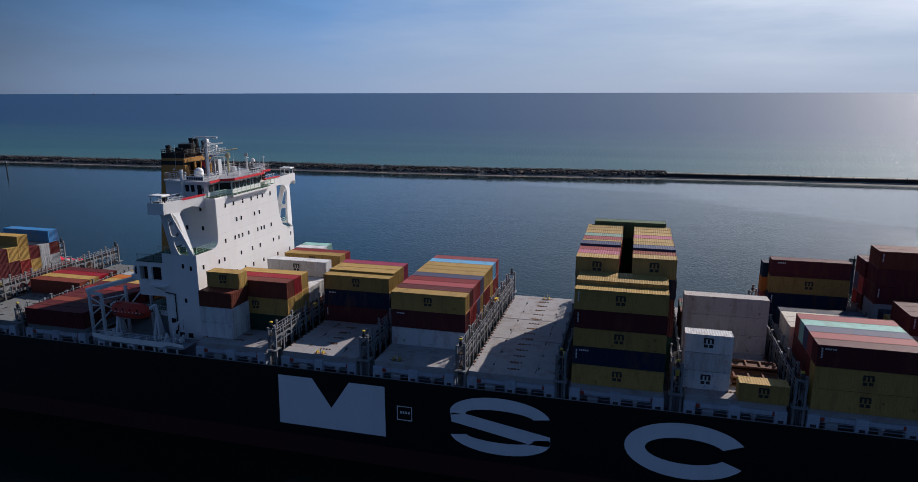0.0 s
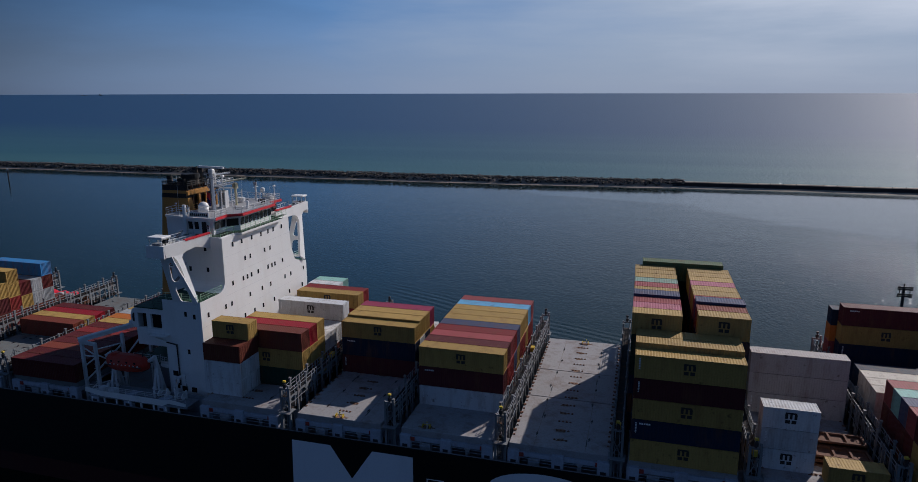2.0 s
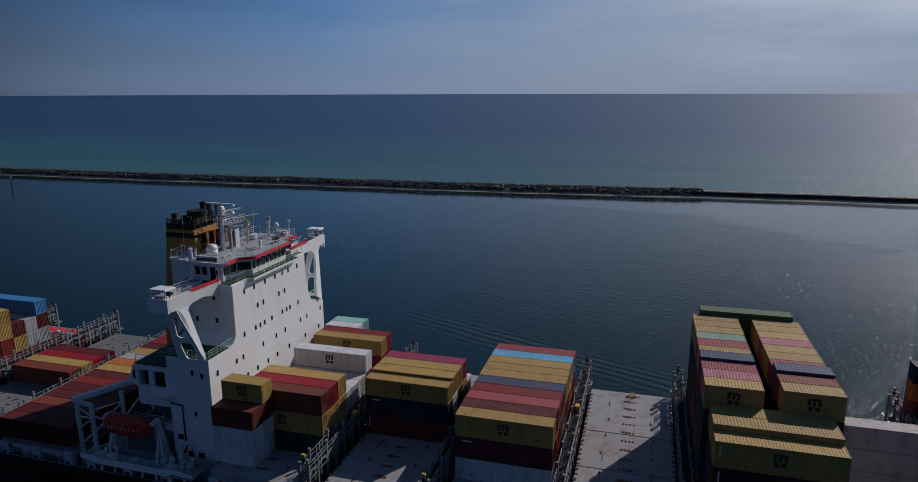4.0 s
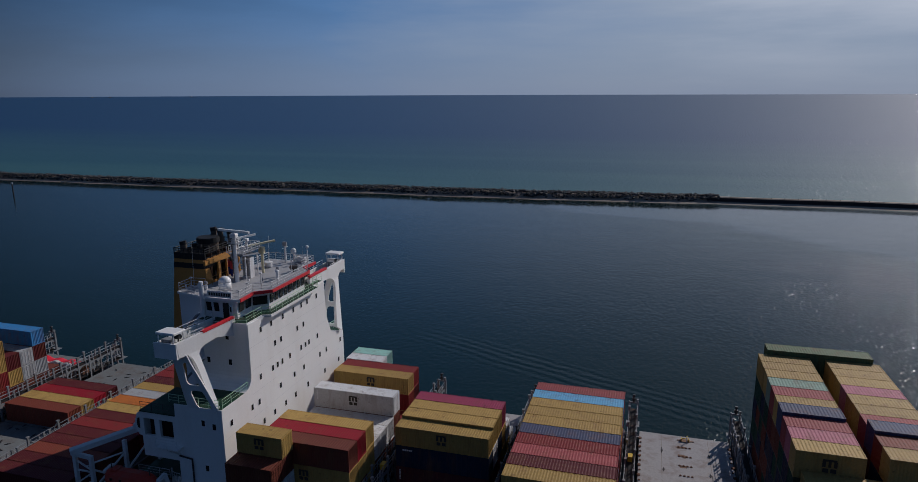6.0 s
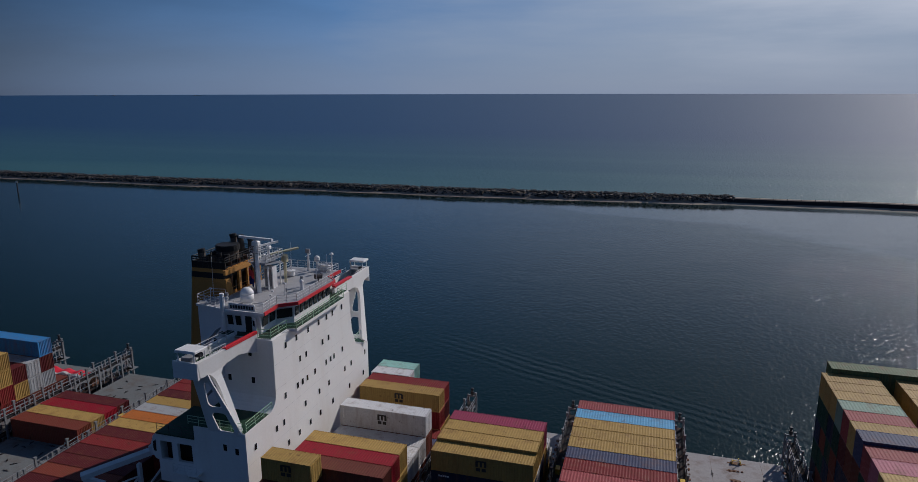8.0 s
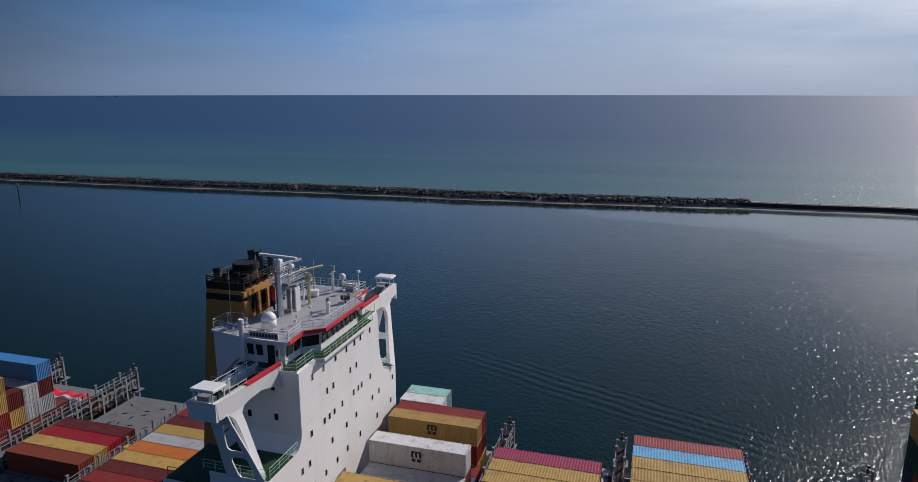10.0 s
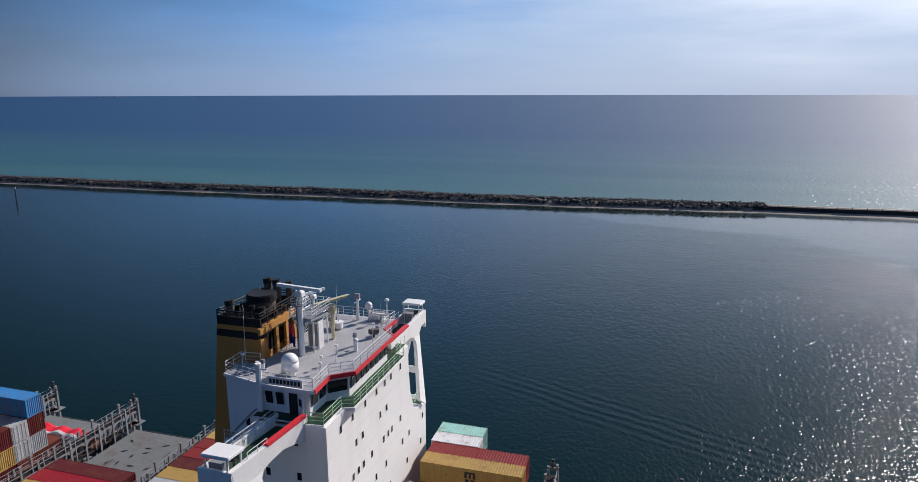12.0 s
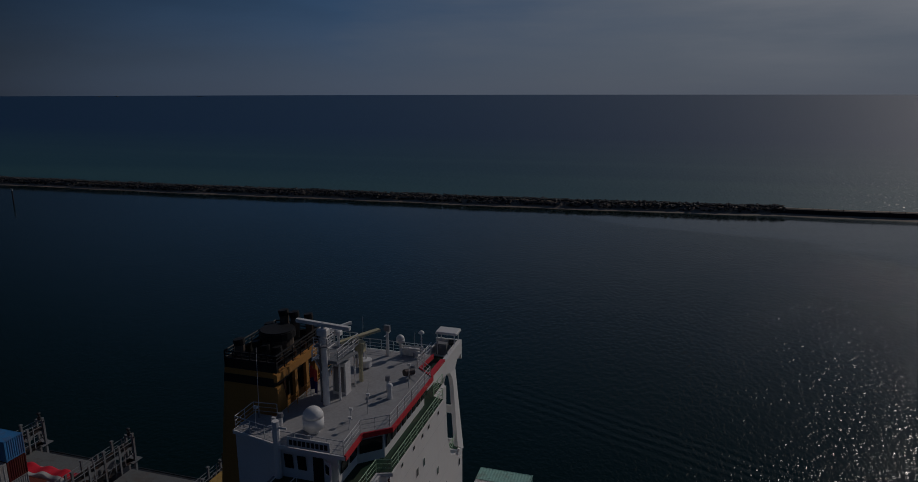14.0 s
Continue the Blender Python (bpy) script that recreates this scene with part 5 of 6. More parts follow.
    # black sheet close behind the openings stands in for the recess's deep shade
    P("casing_back", Build().box(-81.1, -76.2, 88.75, 88.88, 22.6, 28.2), BLACK)
    P("casing_roof", Build().box(-81.4, -76.2, 87.4, 94.2, 28.35, 28.5), GREENDECK)
    P("casing_floor", Build().box(-81.1, -76.2, 87.9, 88.75, 22.4, 22.6), WHITE)
    P("casing_lug", Build().prism([(-81.3, 25.0), (-81.3, 28.3), (-81.9, 28.0), (-82.3, 26.9), (-82.2, 25.8), (-81.8, 25.1)], "y", 87.55, 87.8), WHITE)
    # the lug is solid: its hole is only a black patch of painted shade
    P("casing_lug_hole", Build().prism([(-81.6, 26.0), (-81.55, 27.5), (-81.9, 27.2), (-82.0, 26.6), (-81.9, 26.1)], "y", 87.5, 87.54), BLACK)
    P("casing_shelf", Build().box(-78.6, -75.4, 86.4, 87.5, 24.3, 24.45).bar((-78.6, 86.6, 24.4), (-76.0, 87.3, 23.2), 0.3), WHITE)
    rail([(-81.3, 87.6), (-76.3, 87.6)], 28.5, DARKSTEEL)
    rail([(-78.6, 86.5), (-75.5, 86.5)], 24.45)
    P("boat_deck", Build().box(-83.0, -76.2, 87.9, 94.2, 19.2, 19.4), GREENDECK, "dark green boat deck")
    P("boat_deck_wall", Build().box(-83.0, -76.2, 91.6, 91.8, 13.4, 19.2), SHIPGREY)
    bow = [(-76.2 - 1.9 * math.cos(radians(a)), 88.2 - 0.9 * math.sin(radians(a))) for a in range(0, 91, 15)]
    P("curved_ledge", Build().prism(bow + [(-76.2, 88.2)], "z", 19.0, 19.6), WHITE)
    rail(bow, 19.6)
    rail([(-83.0, 88.0), (-78.3, 88.0)], 19.4)
    for x, z in ((-74.9, 16.2), (-73.6, 15.8), (-71.9, 15.8), (-75.0, 18.2)):
        P("side_port", Build().box(x - 0.45, x + 0.45, 87.44, 87.52, z - 0.4, z + 0.4), GLASS)
    P("pipe_bend", Build().tube((-76.0, 87.35, 23.2), (-74.2, 87.35, 23.0), 0.1, 6).tube((-74.2, 87.35, 23.05), (-74.2, 87.35, 16.4), 0.1, 6), DARKSTEEL)
    return blk


GREENRAIL = paint("pale_green_rail_paint", (0.42, 0.60, 0.42), 0.5, dirt=0.2)
make_block()


# ---- masts and gear on the top deck ----
def gear(name, at, label, cat):
    return thing(name, at, label, cat)


def make_top_gear():
    z = 41.27
    g = gear("satellite_dome", (-75.0, 97.6, z), "white satellite dome on the grey top deck", "satellite dome")
    part("pedestal", Build().tube((0, 0, 0), (0, 0, 0.4), 0.5, 14), WHITE, g)
    part("radome", Build().tube((0, 0, 0.35), (0, 0, 1.25), 0.82, 18).dome((0, 0, 1.25), 0.82, 18, 6), WHITE, g, "", True)
    g = gear("radar_mast", (-76.2, 102.0, z), "white radar mast with scanner bars and platforms", "radar mast")
    part("mast_column", Build().tube((0, 0, 0), (0, 0, 6.2), 0.3, 12, 0.24), WHITE, g)
    part("mast_house", Build().box(-0.35, 0.9, 1.9, 2.9, 0, 2.9), OFFWHITE, g, "pale mast house")
    part("house_mesh", Build().box(-0.2, 0.75, 1.84, 1.9, 0.3, 2.6), STEEL, g)
    part("slanted_canopy", Build().prism([(0.25, 3.55), (0.25, 3.75), (4.2, 3.2), (4.2, 3.0)], "x", -0.9, 1.0), SHIPGREY, g, "grey slanted platform plate")
    for x, y in ((0.8, 1.0), (-0.7, 1.0), (0.8, 3.9), (-0.7, 3.9)):
        part("canopy_leg", Build().tube((x, y, 0), (x, y, 3.3), 0.09, 6), WHITE, g)
    part("platform", Build().box(-1.3, 1.0, 0.2, 4.4, 3.78, 3.86), SHIPGREY, g)
    railing(g, [(-1.3, 0.4), (1.0, 0.4), (1.0, 4.4), (-1.3, 4.4), (-1.3, 0.4)], 3.84, 1.0, gap=0.9)
    part("brace", Build().tube((0.0, 0.2, 2.0), (0.0, 1.9, 3.6), 0.1, 6).tube((0, -0.2, 2.6), (-1.2, 0.4, 3.8), 0.07, 6), WHITE, g)
    part("cable_tray", Build().box(-0.42, -0.3, -0.15, 0.15, 0.2, 6.4), STEEL, g)
    part("upper_platform", Build().box(-0.6, 0.6, -0.6, 0.6, 5.3, 5.4), SHIPGREY, g)
    railing(g, [(-0.6, -0.6), (0.6, -0.6), (0.6, 0.6), (-0.6, 0.6)], 5.4, 0.7, gap=0.6)
    part("gear_case", Build().chamfered(-0.45, 0.45, -0.4, 0.4, 6.2, 6.75, 0.1), WHITE, g)
    part("radar_scanner", Build().tube((0, 0, 6.7), (0, 0, 6.95), 0.18, 8).prism([(-0.18, 6.9), (0.2, 6.95), (0.28, 7.2), (-0.12, 7.3)], "y", -0.02, 0.02).bar((-2.6, 0.35, 7.1), (2.6, -0.35, 7.1), 0.34, 0.3), WHITE, g, "long white radar scanner bar")
    part("radar_scanner", Build().tube((-0.3, 3.2, 3.8), (-0.3, 3.2, 5.2), 0.14, 8).chamfered(-0.6, 0.0, 2.9, 3.5, 5.0, 5.4, 0.08).bar((-0.9, 2.0, 5.6), (0.3, 4.6, 5.7), 0.2, 0.26), WHITE, g)
    part("radar_scanner", Build().tube((0.9, 5.0, 0), (0.9, 5.0, 3.6), 0.2, 8).chamfered(0.5, 1.3, 4.6, 5.4, 2.9, 3.9, 0.15).bar((-0.3, 3.4, 4.2), (2.1, 6.6, 4.5), 0.5, 0.22), FUNNELYELPALE, g, "cream radar scanner bar")
    part("lattice", Build().bar((-1.2, 1.6, 3.86), (-1.2, 1.6, 6.0), 0.1).bar((-1.2, 2.6, 3.86), (-1.2, 2.6, 6.0), 0.1).bar((-1.2, 1.6, 5.9), (-1.2, 2.6, 5.9), 0.08).bar((-1.2, 1.6, 4.0), (-1.2, 2.6, 5.8), 0.06), WHITE, g)
    part("yard", Build().tube((-0.4, -1.4, 4.4), (-0.4, 2.6, 4.4), 0.06, 6), WHITE, g)
    for y in (-1.3, -0.4, 2.5):
        part("aerial", Build().tube((-0.4, y, 4.4), (-0.4, y, 5.3), 0.04, 5), WHITE, g)
    for y in (0.6, 1.6):
        part("lamp_box", Build().box(0.2, 0.5, y, y + 0.3, 3.4, 3.8), DARKSTEEL, g)
    g = gear("signal_mast", (-75.3, 113.2, z), "slim white signal mast with small lights", "signal mast")
    part("mast_column", Build().tube((0, 0, 0), (0, 0, 3.1), 0.2, 8, 0.14), WHITE, g)
    part("light_cluster", Build().box(-0.3, 0.3, -0.15, 0.15, 2.6, 3.2), SHIPGREY, g)
    part("arm", Build().tube((0, -0.8, 2.3), (0, 0.8, 2.3), 0.05, 5), WHITE, g)
    g = gear("small_radome", (-74.0, 113.4, z), "small white radome on a post", "radome")
    part("post", Build().tube((0, 0, 0), (0, 0, 1.5), 0.12, 8), WHITE, g)
    part("radome", Build().tube((0, 0, 1.5), (0, 0, 1.85), 0.42, 12).dome((0, 0, 1.85), 0.42, 12, 4), WHITE, g, "", True)
    g = gear("aerial_post", (-72.0, 114.0, z), "white post with a round aerial head", "aerial")
    part("post", Build().tube((0, 0, 0), (0, 0, 2.5), 0.07, 6), WHITE, g)
    part("head", Build().dome((0, 0, 2.4), 0.3, 10, 4), WHITE, g)
    for x, y, h in ((-80.3, 98.3, 6.0), (-77.6, 112.3, 4.2), (-72.6, 113.4, 2.6), (-73.0, 103.2, 1.8)):
        g = gear("whip_aerial", (x, y, z), "thin white whip aerial on deck", "aerial")
        part("base", Build().tube((0, 0, 0), (0, 0, 0.5), 0.09, 6), SHIPGREY, g)
        part("rod", Build().tube((0, 0, 0.5), (0.1, 0.1, h), 0.03, 5, 0.015), OFFWHITE, g)
    for x, y, s in ((-72.2, 105.8, 0.9), (-71.3, 109.6, 0.6), (-77.9, 97.6, 0.7), (-77.2, 110.0, 0.8)):
        g = gear("deck_ventilator", (x, y, z), "small white deck ventilator", "ventilator")
        part("trunk", Build().tube((0, 0, 0), (0, 0, s * 1.2), 0.16, 8), WHITE, g)
        part("cowl", Build().tube((0, 0, s * 1.1), (0, 0, s * 1.6), 0.26, 8, 0.2), SHIPGREY, g)
    g = gear("searchlight", (-71.3, 108.6, z), "black searchlight on a low stand", "searchlight")
    part("stand", Build().tube((0, 0, 0), (0, 0, 0.5), 0.1, 6), DARKSTEEL, g)
    part("lamp_head", Build().tube((-0.3, -0.4, 0.75), (0.3, 0.4, 0.65), 0.32, 10), DARKSTEEL, g)
    g = gear("compass_stand", (-71.5, 104.5, z), "white magnetic compass stand", "compass")
    part("pillar", Build().tube((0, 0, 0), (0, 0, 1.1), 0.24, 10, 0.2), WHITE, g)
    part("bowl", Build().dome((0, 0, 1.1), 0.3, 10, 4), WHITE, g)
    g = gear("side_light_post", (-76.7, 95.05, z), "thick white post with ladder at the roof edge", "post")
    part("column", Build().tube((0, 0, -3.0), (0, 0, 1.9), 0.28, 8), WHITE, g)
    part("arm", Build().tube((-0.6, 0, 1.4), (0.9, 0, 1.4), 0.08, 6), WHITE, g)


    g = gear("liferaft_rack", (-72.9, 114.0, z), "white slatted rack at the far roof edge", "rack")
    for dx in (-1.1, -0.35, 0.4, 1.1):
        part("post", Build().box(dx - 0.05, dx + 0.05, -0.3, -0.2, 0, 1.15), WHITE, g)
    for dz in (0.35, 0.65, 0.95):
        part("slat", Build().box(-1.15, 1.15, -0.34, -0.3, dz, dz + 0.18), WHITE, g)
    part("locker", Build().chamfered(-1.0, 0.6, -0.2, 0.3, 0, 0.75, 0.05), WHITE, g)
    g = gear("deck_drum", (-76.2, 109.9, z), "white drum with a flat lid on the top deck", "drum")
    part("drum", Build().tube((0, 0, 0.15), (0, 0, 0.75), 0.55, 14), WHITE, g)
    part("lid", Build().tube((0, 0, 0.75), (0, 0, 0.85), 0.62, 14), WHITE, g)
    part("post", Build().tube((0, 0.2, 0.8), (0, 0.2, 2.3), 0.07, 6), WHITE, g)
    for x, y, h in ((-72.2, 101.4, 1.6), (-72.9, 99.6, 1.1), (-72.5, 98.6, 0.9), (-77.6, 96.0, 1.4), (-79.6, 96.7, 1.7), (-70.7, 106.9, 2.1)):
        g = gear("deck_pole", (x, y, z), "short thin white pole with a small head on the top deck", "pole")
        part("rod", Build().tube((0, 0, 0), (0.05, 0.15, h), 0.035, 5), OFFWHITE, g)
        part("head", Build().box(-0.1, 0.2, 0.05, 0.25, h - 0.06, h + 0.12), OFFWHITE, g)


FUNNELYELPALE = paint("cream_paint", (0.62, 0.56, 0.36), 0.5, dirt=0.2)
make_top_gear()


# ---- funnel ----
def make_funnel():
    f = thing("funnel", (-82.0, 103.4, DECK), "ochre yellow ship funnel with black bands and sooty exhaust pipes", "funnel")
    ox, oy, oz = -82.0, 103.4, DECK
    fx1, fy0, fy1 = -79.3, 99.6, 107.4

    def aft(z):
        return -84.1 - (45.5 - z) * 0.115

    def P(name, b, mat, label=""):
        b.v = [(x - ox, y - oy, z - oz) for x, y, z in b.v]
        return part(name, b, mat, f, label)

    def band(z0, z1, grow=0.0, front=fx1):
        return Build().prism([(aft(z0) - grow, z0), (front + grow, z0), (front + grow, z1), (aft(z1) - grow, z1)], "y", fy0 - grow, fy1 + grow)
    P("casing", band(DECK, 43.4, front=fx1 - 1.3), FUNNELYEL)
    # the forward side is open framing: end panel, columns and a beam, with the pipes behind
    for y0, y1 in ((fy0, fy0 + 0.5), (fy1 - 0.3, fy1)):
        P("end_panel", Build().box(fx1 - 1.3, fx1, y0, y1, 40.96, 43.4), FUNNELYEL)
    P("corner_flare", Build().prism([(fy0 + 0.5, 41.0), (fy0 + 1.5, 41.0), (fy0 + 0.9, 43.4), (fy0 + 0.5, 43.4)], "x", fx1 - 0.12, fx1), FUNNELYEL)
    P("recess_back", Build().box(fx1 - 1.3, fx1 - 1.24, fy0 + 0.5, fy1 - 0.3, 41.0, 45.4), BLACK)
    for y in (102.4, 104.3, 105.9):
        P("column", Build().box(fx1 - 0.3, fx1 - 0.02, y, y + 0.45, 40.96, 43.9), FUNNELYEL)
    for y in (101.5, 103.4, 105.2):
        P("inner_pipe", Build().tube((fx1 - 0.75, y, 41.0), (fx1 - 0.75, y, 45.2), 0.36, 10), RUSTDARK, "heat-stained brown inner pipe")
    P("top_beam", Build().box(fx1 - 0.3, fx1 + 0.04, fy0 - 0.02, fy1, 43.85, 44.5), FUNNELYEL, "ochre beam along the funnel's forward side")
    P("black_band", band(43.4, 44.15, 0.02, fx1 - 0.3), BLACK)
    P("ochre_band", band(44.15, 44.65, 0.0, fx1 - 0.3), FUNNELYEL)
    P("black_top", Build().prism([(aft(44.65), 44.65), (fx1, 44.65), (fx1, 45.5), (aft(45.5), 45.5)], "y", fy0, fy0 + 0.25).box(aft(45.0) - 0.02, aft(45.0) + 0.2, fy0, fy1, 44.65, 45.5).box(aft(45.0), fx1, fy1 - 0.2, fy1, 44.65, 45.5), BLACK)
    P("top_plate", Build().box(aft(44.7), fx1 - 0.3, fy0 + 0.2, fy1 - 0.2, 44.65, 44.72), BLACK)
    b = Build()
    for a, c in (((aft(45.5), fy0), (fx1, fy0)), ((fx1, fy0), (fx1, fy1)), ((fx1, fy1), (aft(45.5), fy1)), ((aft(45.5), fy1), (aft(45.5), fy0))):
        for z, r in ((46.1, 0.07), (45.8, 0.05), (45.5, 0.05)):
            b.tube((*a, z), (*c, z), r, 5)
        for q in range(7):
            x, y = a[0] + (c[0] - a[0]) * q / 6, a[1] + (c[1] - a[1]) * q / 6
            b.tube((x, y, 44.7), (x, y, 46.1), 0.06, 5)
    P("top_screen", b, BLACK)
    P("main_uptake", Build().tube((-81.4, 103.4, 44.6), (-81.4, 103.4, 46.5), 1.35, 20), SOOT, "wide heat-stained exhaust uptake")
    P("uptake_rim", Build().tube((-81.4, 103.4, 46.3), (-81.4, 103.4, 46.9), 1.55, 20).tube((-81.4, 103.4, 46.9), (-81.4, 103.4, 47.0), 1.45, 20), BLACK, "sooty black rim of the uptake")
    for x, y, r, h in ((-83.2, 100.5, 0.42, 46.9), (-82.3, 101.6, 0.34, 46.4), (-81.2, 101.3, 0.34, 46.3), (-80.3, 101.6, 0.36, 46.1), (-82.0, 105.6, 0.42, 47.9), (-81.0, 105.7, 0.4, 47.8), (-80.1, 106.6, 0.36, 47.4), (-83.4, 105.4, 0.4, 46.6)):
        P("exhaust_pipe", Build().tube((x, y, 44.6), (x, y, h - 0.5), r, 12), SOOT, "sooty grey-brown exhaust pipe")
        P("pipe_rim", Build().tube((x, y, h - 0.5), (x - 0.08, y, h), r * 1.12, 12), BLACK)
    railing(f, [(fx1 + 0.8 - ox, fy0 + 0.1 - oy), (fx1 + 0.8 - ox, fy1 - oy)], 41.3 - oz, 1.1, FUNNELYEL)
    P("vent_ring", Build().tube((aft(40.0) - 0.1, 101.2, 39.6), (aft(40.0) + 0.6, 101.2, 39.6), 1.2, 18), BLACK, "round black vent on the funnel side")


make_funnel()


# ---- lifeboat station ----
def make_lifeboat():
    boat = thing("lifeboat", (-81.4, 85.0, 18.9), "weathered orange-red enclosed lifeboat hanging in its davits", "lifeboat")
    n, vs = 14, []
    sec = [(-0.2, 0.0), (-1.0, 0.35), (-1.35, 1.1), (-1.3, 1.55), (-0.95, 2.35), (-0.4, 2.75), (0.4, 2.75), (0.95, 2.35), (1.3, 1.55), (1.35, 1.1), (1.0, 0.35), (0.2, 0.0)]
    for i in range(n + 1):
        u = i / n * 2 - 1
        s = max(0.06, (1 - abs(u) ** 3.2)) ** 0.6
        for y, z in sec:
            vs.append((u * 3.8, y * s, 0.55 * (1 - s) + z * (0.35 + 0.65 * s) + 0.35 * abs(u) ** 3))
    k = len(sec)
    fs = [(i * k + j, (i + 1) * k + j, (i + 1) * k + (j + 1) % k, i * k + (j + 1) % k) for i in range(n) for j in range(k)] + [tuple(range(k)), tuple(range(n * k + k - 1, n * k - 1, -1))]
    part("hull", Build().add(vs, fs), ORANGE, boat)
    part("cockpit", Build().chamfered(-2.6, -1.5, -0.6, 0.6, 2.4, 2.85, 0.14), ORANGE, boat)
    for q in range(9):
        part("lifeline_float", Build().box(-2.9 + q * 0.7, -2.72 + q * 0.7, -1.33, -1.22, 1.42, 1.56), OFFWHITE, boat)
    part("rubbing_strake", Build().tube((-3.3, -1.2, 1.25), (3.3, -1.2, 1.25), 0.08, 6), DARKSTEEL, boat)
    for x in (-2.0, -0.6, 0.8, 2.2):
        part("port", Build().box(x - 0.15, x + 0.15, -1.2, -1.1, 1.75, 2.0), GLASS, boat)
    for x in (-2.8, 2.8):
        part("hook", Build().tube((x, 0, 2.3), (x, 0, 3.4), 0.06, 6), DARKSTEEL, boat)
    gy = thing("stores_gantry", (-86.0, 86.0, DECK), "pale-painted stores gantry of heavy posts, box beam and braces", "gantry")
    for x, y, h in ((-3.2, -1.5, 9.9), (-0.7, -1.5, 9.4), (1.2, 2.0, 10.2), (3.4, 5.4, 11.0)):
        part("leg", Build().bar((x, y, 0), (x, y, h), 0.42), OFFWHITE, gy)
    part("box_beam", Build().bar((-3.4, -1.9, 10.0), (3.8, 6.0, 11.4), 1.0, 0.6), OFFWHITE, gy)
    part("cross_beam", Build().bar((-3.2, -1.5, 9.6), (-0.5, -1.5, 9.4), 0.4, 0.5), OFFWHITE, gy)
    for a, c in (((-3.2, -1.5, 3.2), (-0.7, -1.5, 5.4)), ((-3.2, -1.5, 5.6), (-0.7, -1.5, 7.4)), ((-0.7, -1.5, 1.4), (1.2, 2.0, 4.8)), ((-0.7, -1.5, 5.2), (1.2, 2.0, 8.6)), ((1.2, 2.0, 4.6), (-0.7, -1.5, 7.8)), ((1.2, 2.0, 6.0), (3.4, 5.4, 10.4))):
        part("brace", Build().bar(a, c, 0.2), OFFWHITE, gy)
    for a, c in (((-3.2, -1.5, 8.8), (-0.7, -1.5, 7.6)), ((-3.2, -1.5, 1.2), (-0.7, -1.5, 3.4)), ((-3.2, -1.5, 7.4), (-0.7, -1.5, 7.4)), ((-0.7, -1.5, 3.0), (1.2, 2.0, 3.0)), ((-0.7, -1.5, 8.6), (1.2, 2.0, 8.6))):
        part("brace", Build().bar(a, c, 0.16), OFFWHITE, gy)
    part("hoist", Build().chamfered(1.6, 3.0, 3.2, 4.8, 10.9, 11.9, 0.1), OFFWHITE, gy)
    for q in range(12):
        part("rung", Build().bar((-1.0, -1.9, 0.6 + q * 0.72), (-0.4, -1.9, 0.6 + q * 0.72), 0.06), OFFWHITE, gy)
    for x in (-85.0, -77.2):
        dv = thing("davit", (x, 86.3, DECK + 1.4), "pale-painted lifeboat davit with slanted arm", "davit", "lifeboat davits")
        part("arm", Build().bar((0, 1.0, 0), (0, -0.6, 6.6), 0.5, 0.6), OFFWHITE, dv)
        part("strut", Build().bar((0.0, -1.4, 0), (0.0, -0.2, 5.2), 0.35), OFFWHITE, dv)
        part("strut", Build().bar((0.9, -1.2, 0), (0.1, -0.4, 4.6), 0.3), OFFWHITE, dv)
        part("head", Build().bar((0, -0.5, 6.5), (0, -1.7, 6.3), 0.4), OFFWHITE, dv)
        part("winch_drum", Build().tube((-0.5, -0.2, 0.7), (0.5, -0.2, 0.7), 0.5, 12), OFFWHITE, dv)
        part("fall_wire", Build().tube((0, -1.5, 6.2), (0, -1.4, 5.4), 0.03, 5), DARKSTEEL, dv)
    pf = thing("embarkation_platform", (-78.2, 83.6, DECK + 0.6), "white low-sided boat deck platform at the ship's side", "platform")
    prof = [(-9.2, 2.7), (-9.2, 2.1), (-6.4, 1.6), (4.6, 1.4), (5.6, 1.9), (8.6, 1.7), (8.6, 2.15), (5.8, 2.5), (4.6, 2.3), (-6.2, 2.4)]
    part("side_screen", Build().prism(prof, "y", -1.3, -1.15), WHITE, pf)
    part("floor", Build().box(-9.0, 8.5, -1.15, 3.0, 1.3, 1.45), SHIPGREY, pf)
    for i in range(8):
        part("stay", Build().bar((-8.2 + i * 2.2, -1.0, -0.6), (-8.2 + i * 2.2, -1.0, 1.4), 0.22), WHITE, pf)
    railing(pf, [(-9.0, -1.0), (8.4, -1.0)], 2.3, 0.8, gap=1.8)
    for x, s in ((-7.0, 0.7), (-5.4, 0.6)):
        part("deck_box", Build().chamfered(x, x + 1.2, -0.9, 0.1, 1.45, 1.45 + s + 0.6, 0.05), OFFWHITE, pf)
    for x in (2.0, 3.4, 6.2):
        w = thing("mooring_winch", (-78.2 + x, 84.6, DECK + 2.05), "small pale winch on the boat deck", "winch")
        part("bed", Build().box(-0.5, 0.5, -0.4, 0.4, 0, 0.2), SHIPGREY, w)
        part("drum", Build().tube((-0.35, 0, 0.65), (0.35, 0, 0.65), 0.4, 12), SHIPGREY, w)
        for q in (-0.45, 0.37):
            part("flange", Build().tube((q, 0, 0.65), (q + 0.08, 0, 0.65), 0.55, 12), WHITE, w)


make_lifeboat()


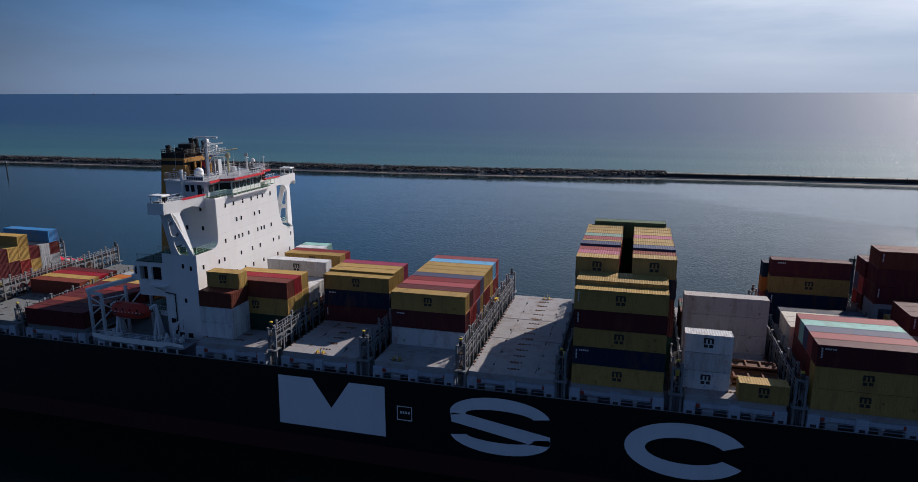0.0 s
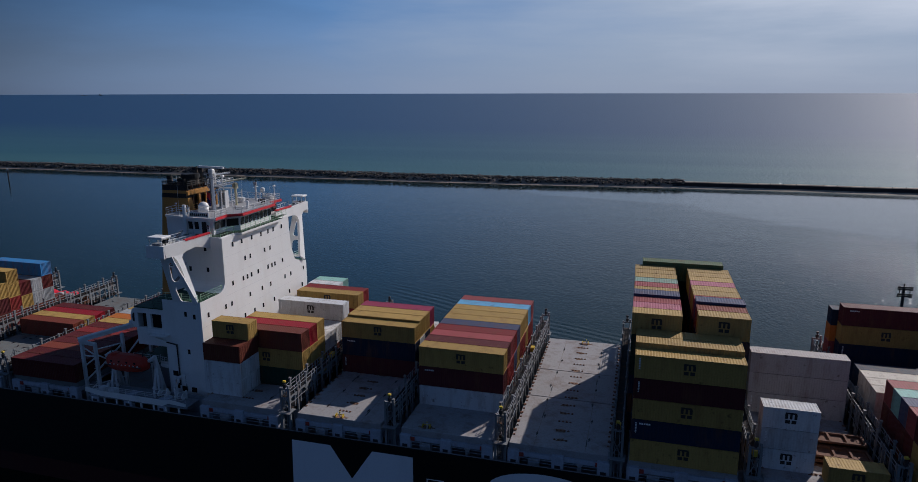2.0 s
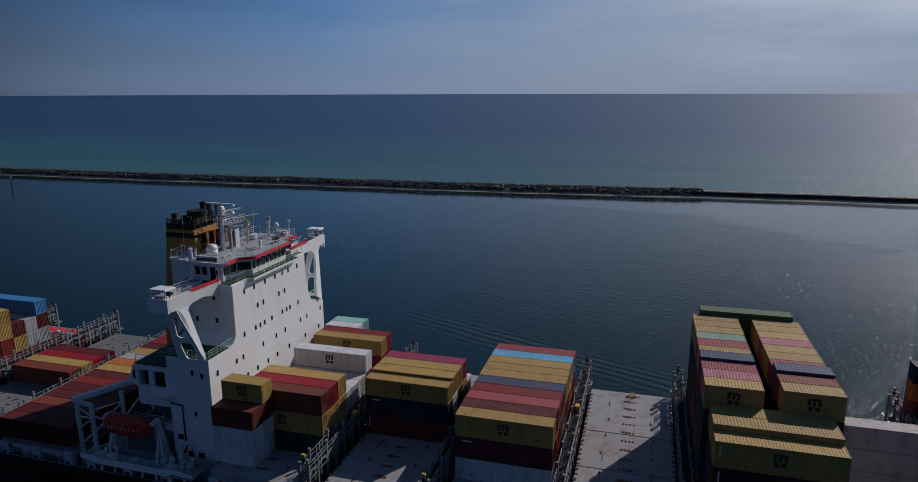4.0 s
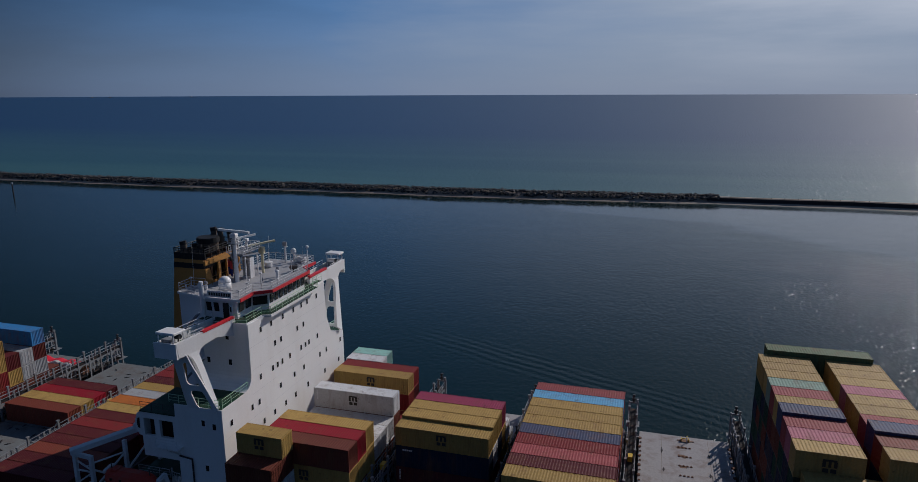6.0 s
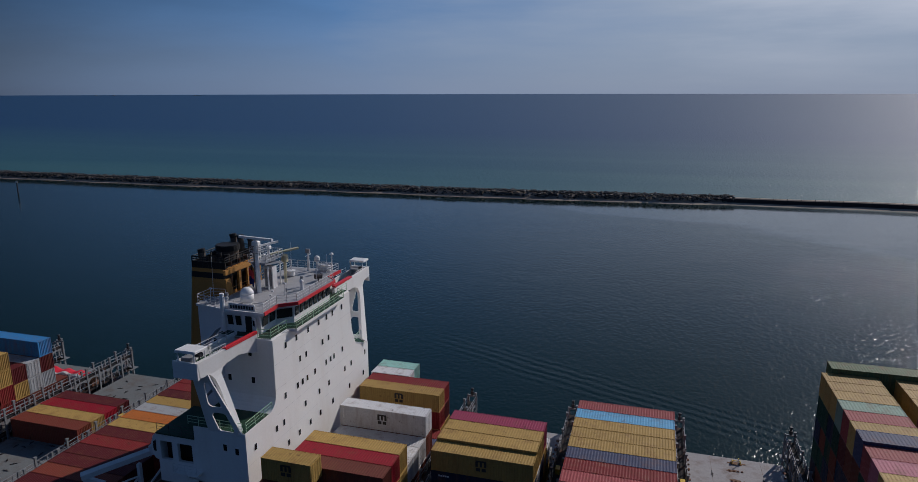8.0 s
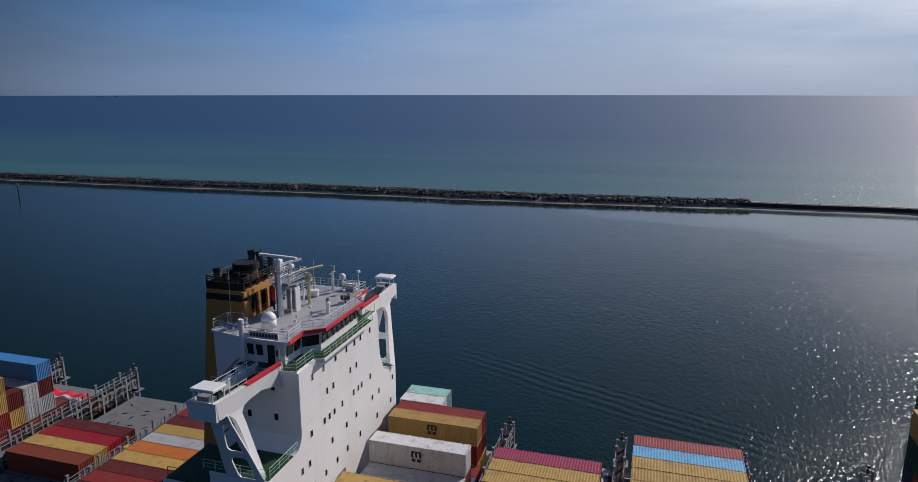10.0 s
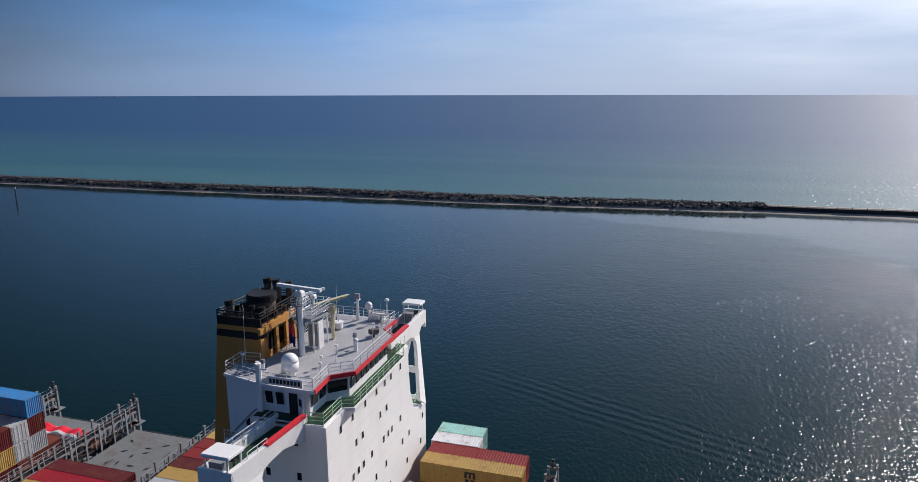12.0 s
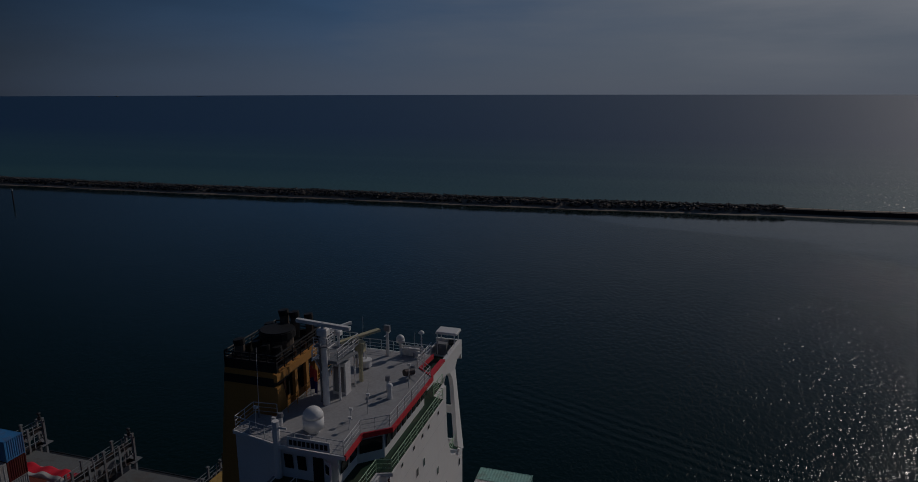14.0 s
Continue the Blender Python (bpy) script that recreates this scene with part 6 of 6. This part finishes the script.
def make_boat_deck_gear():
    for x, y, h in ((-84.6, 84.0, 1.3), (-83.4, 84.6, 1.0), (-76.4, 84.2, 1.6), (-74.6, 84.8, 1.2), (-72.9, 84.4, 1.8), (-71.6, 85.2, 1.1)):
        g = thing("vent_pipe", (x, y, DECK + 2.05), "pale-painted vent pipe with a mushroom head on the boat deck", "vent pipe", "vent pipes on the boat deck")
        part("pipe", Build().tube((0, 0, 0), (0, 0, h), 0.12, 8), OFFWHITE, g)
        part("head", Build().tube((0, 0, h - 0.1), (0, 0, h + 0.25), 0.26, 10, 0.16), OFFWHITE, g)
    crane = thing("provision_crane", (-73.6, 85.6, DECK + 2.05), "small pale provision crane with a slanted jib", "crane")
    part("post", Build().tube((0, 0, 0), (0, 0, 3.0), 0.22, 10), OFFWHITE, crane)
    part("jib", Build().bar((0, 0, 2.9), (2.6, -0.9, 4.1), 0.28, 0.34), OFFWHITE, crane)
    part("jib_brace", Build().bar((0, 0, 1.4), (1.3, -0.45, 3.3), 0.14), OFFWHITE, crane)
    part("hook_wire", Build().tube((2.55, -0.88, 4.0), (2.55, -0.88, 2.4), 0.03, 5), DARKSTEEL, crane)


make_boat_deck_gear()


# ---- red-sheeted cargo aft, marker pile, distant ships ----
def make_small_things():
    t = thing("sheeted_cargo", (-124.4, 114.2, BASE), "rust brown flat rack cargo under a rippled red and white tarpaulin", "covered cargo")
    part("flat_rack", Build().box(-6.0, 6.0, -1.2, 1.2, 0, 0.6).box(-6.0, -5.7, -1.2, 1.2, 0.6, 2.2).box(5.7, 6.0, -1.2, 1.2, 0.6, 2.2), RUSTY, t)
    part("load", Build().chamfered(-5.6, 5.6, -1.1, 1.1, 0.6, 2.2, 0.2), TARPWHITE, t)
    def sheet(v0, v1, lift):
        nx, ny, vs = 44, 6, []
        for i in range(nx + 1):
            for j in range(ny + 1):
                u, v = i / nx, v0 + (v1 - v0) * j / ny
                wave = 0.2 * math.sin(u * 26 + v * 0.8) + 0.1 * math.sin(u * 11 - v * 2)
                vs.append((-5.9 + 11.8 * u, 1.25 * v + 0.12 * math.sin(u * 13), lift + 2.3 + 0.16 * (1 - abs(v) ** 3) + wave * (0.6 + 0.4 * abs(v)) - (0.45 + 0.2 * math.sin(u * 17) if abs(v) > 0.95 else 0)))
        return Build().add(vs, [(i * (ny + 1) + j, (i + 1) * (ny + 1) + j, (i + 1) * (ny + 1) + j + 1, i * (ny + 1) + j + 1) for i in range(nx) for j in range(ny)])
    part("tarpaulin", sheet(-0.45, 1.0, 0.0), TARPRED, t, "rippled red tarpaulin", True)
    part("tarpaulin_edge", sheet(-1.0, -0.45, 0.0), TARPWHITE, t, "turned-back white underside of the tarpaulin", True)
    pile = thing("channel_marker", (-432, 366, 0), "dark timber channel marker pile standing in the water", "marker pile")
    part("pile", Build().tube((0, 0, -2), (0, 0, 7.6), 0.4, 8, 0.34), DARKSTEEL, pile)
    part("daymark", Build().box(-0.7, 0.7, -0.1, 0.1, 7.4, 8.8), OFFWHITE, pile)
    fl = thing("flag", (-78.2, 103.0, 41.27), "limp red and blue flag on a staff above the top deck", "flag")
    part("staff", Build().tube((0, 0, 0), (0, 0, 3.0), 0.04, 6), OFFWHITE, fl)
    for name, mat, za, zb in (("red_field", REDTRIM, 1.75, 2.8), ("blue_field", FLAGBLUE, 0.7, 1.75)):
        vs = []
        for i in range(9):
            u = i / 8
            for z in (za, zb):
                vs.append((0.05 + 0.55 * u, -0.16 * math.sin(u * 9 + z), z - 0.45 * u * u))
        part(name, Build().add(vs, [(2 * i, 2 * i + 2, 2 * i + 3, 2 * i + 1) for i in range(8)]), mat, fl, "", True)
    for x, y, z, w, h in ((-3247, 3309, 37.5, 34, 4), (-3184, 3371, 37.6, 16, 5), (-2828, 3674, 37.5, 40, 4)):
        sh = thing("distant_ship", (x, y, z), "tiny dark cargo ship far off on the horizon", "ship", "ships on the horizon")
        part("hull", Build().prism([(-w / 2, 0), (w / 2, 0), (w / 2 + 4, h * 0.6), (-w / 2 - 1, h * 0.6)], "y", -5, 5), STEEL, sh)
        part("deckhouse", Build().box(-w / 2 + 2, -w / 2 + 10, -4, 4, h * 0.6, h * 1.5), STEEL, sh)
    bc = thing("channel_beacon", (61.0, 200, 0), "dark channel beacon with two slatted boards standing in water", "beacon")
    part("pile", Build().tube((0, 0, -2), (-0.2, 0, 10.2), 0.42, 10, 0.34), DARKSTEEL, bc)
    for z in (7.4, 9.3):
        part("board", Build().box(-1.8, 1.8, -0.5, -0.36, z, z + 0.42).box(-1.7, 1.8, -0.5, -0.36, z + 0.5, z + 0.95), DARKSTEEL, bc)
    for dx in (-1.2, 1.2):
        part("board_post", Build().box(dx - 0.08, dx + 0.08, -0.36, -0.24, 7.2, 10.4), DARKSTEEL, bc)
    part("lantern", Build().tube((-0.2, 0, 10.2), (-0.2, 0, 11.0), 0.16, 8), DARKSTEEL, bc)


make_small_things()
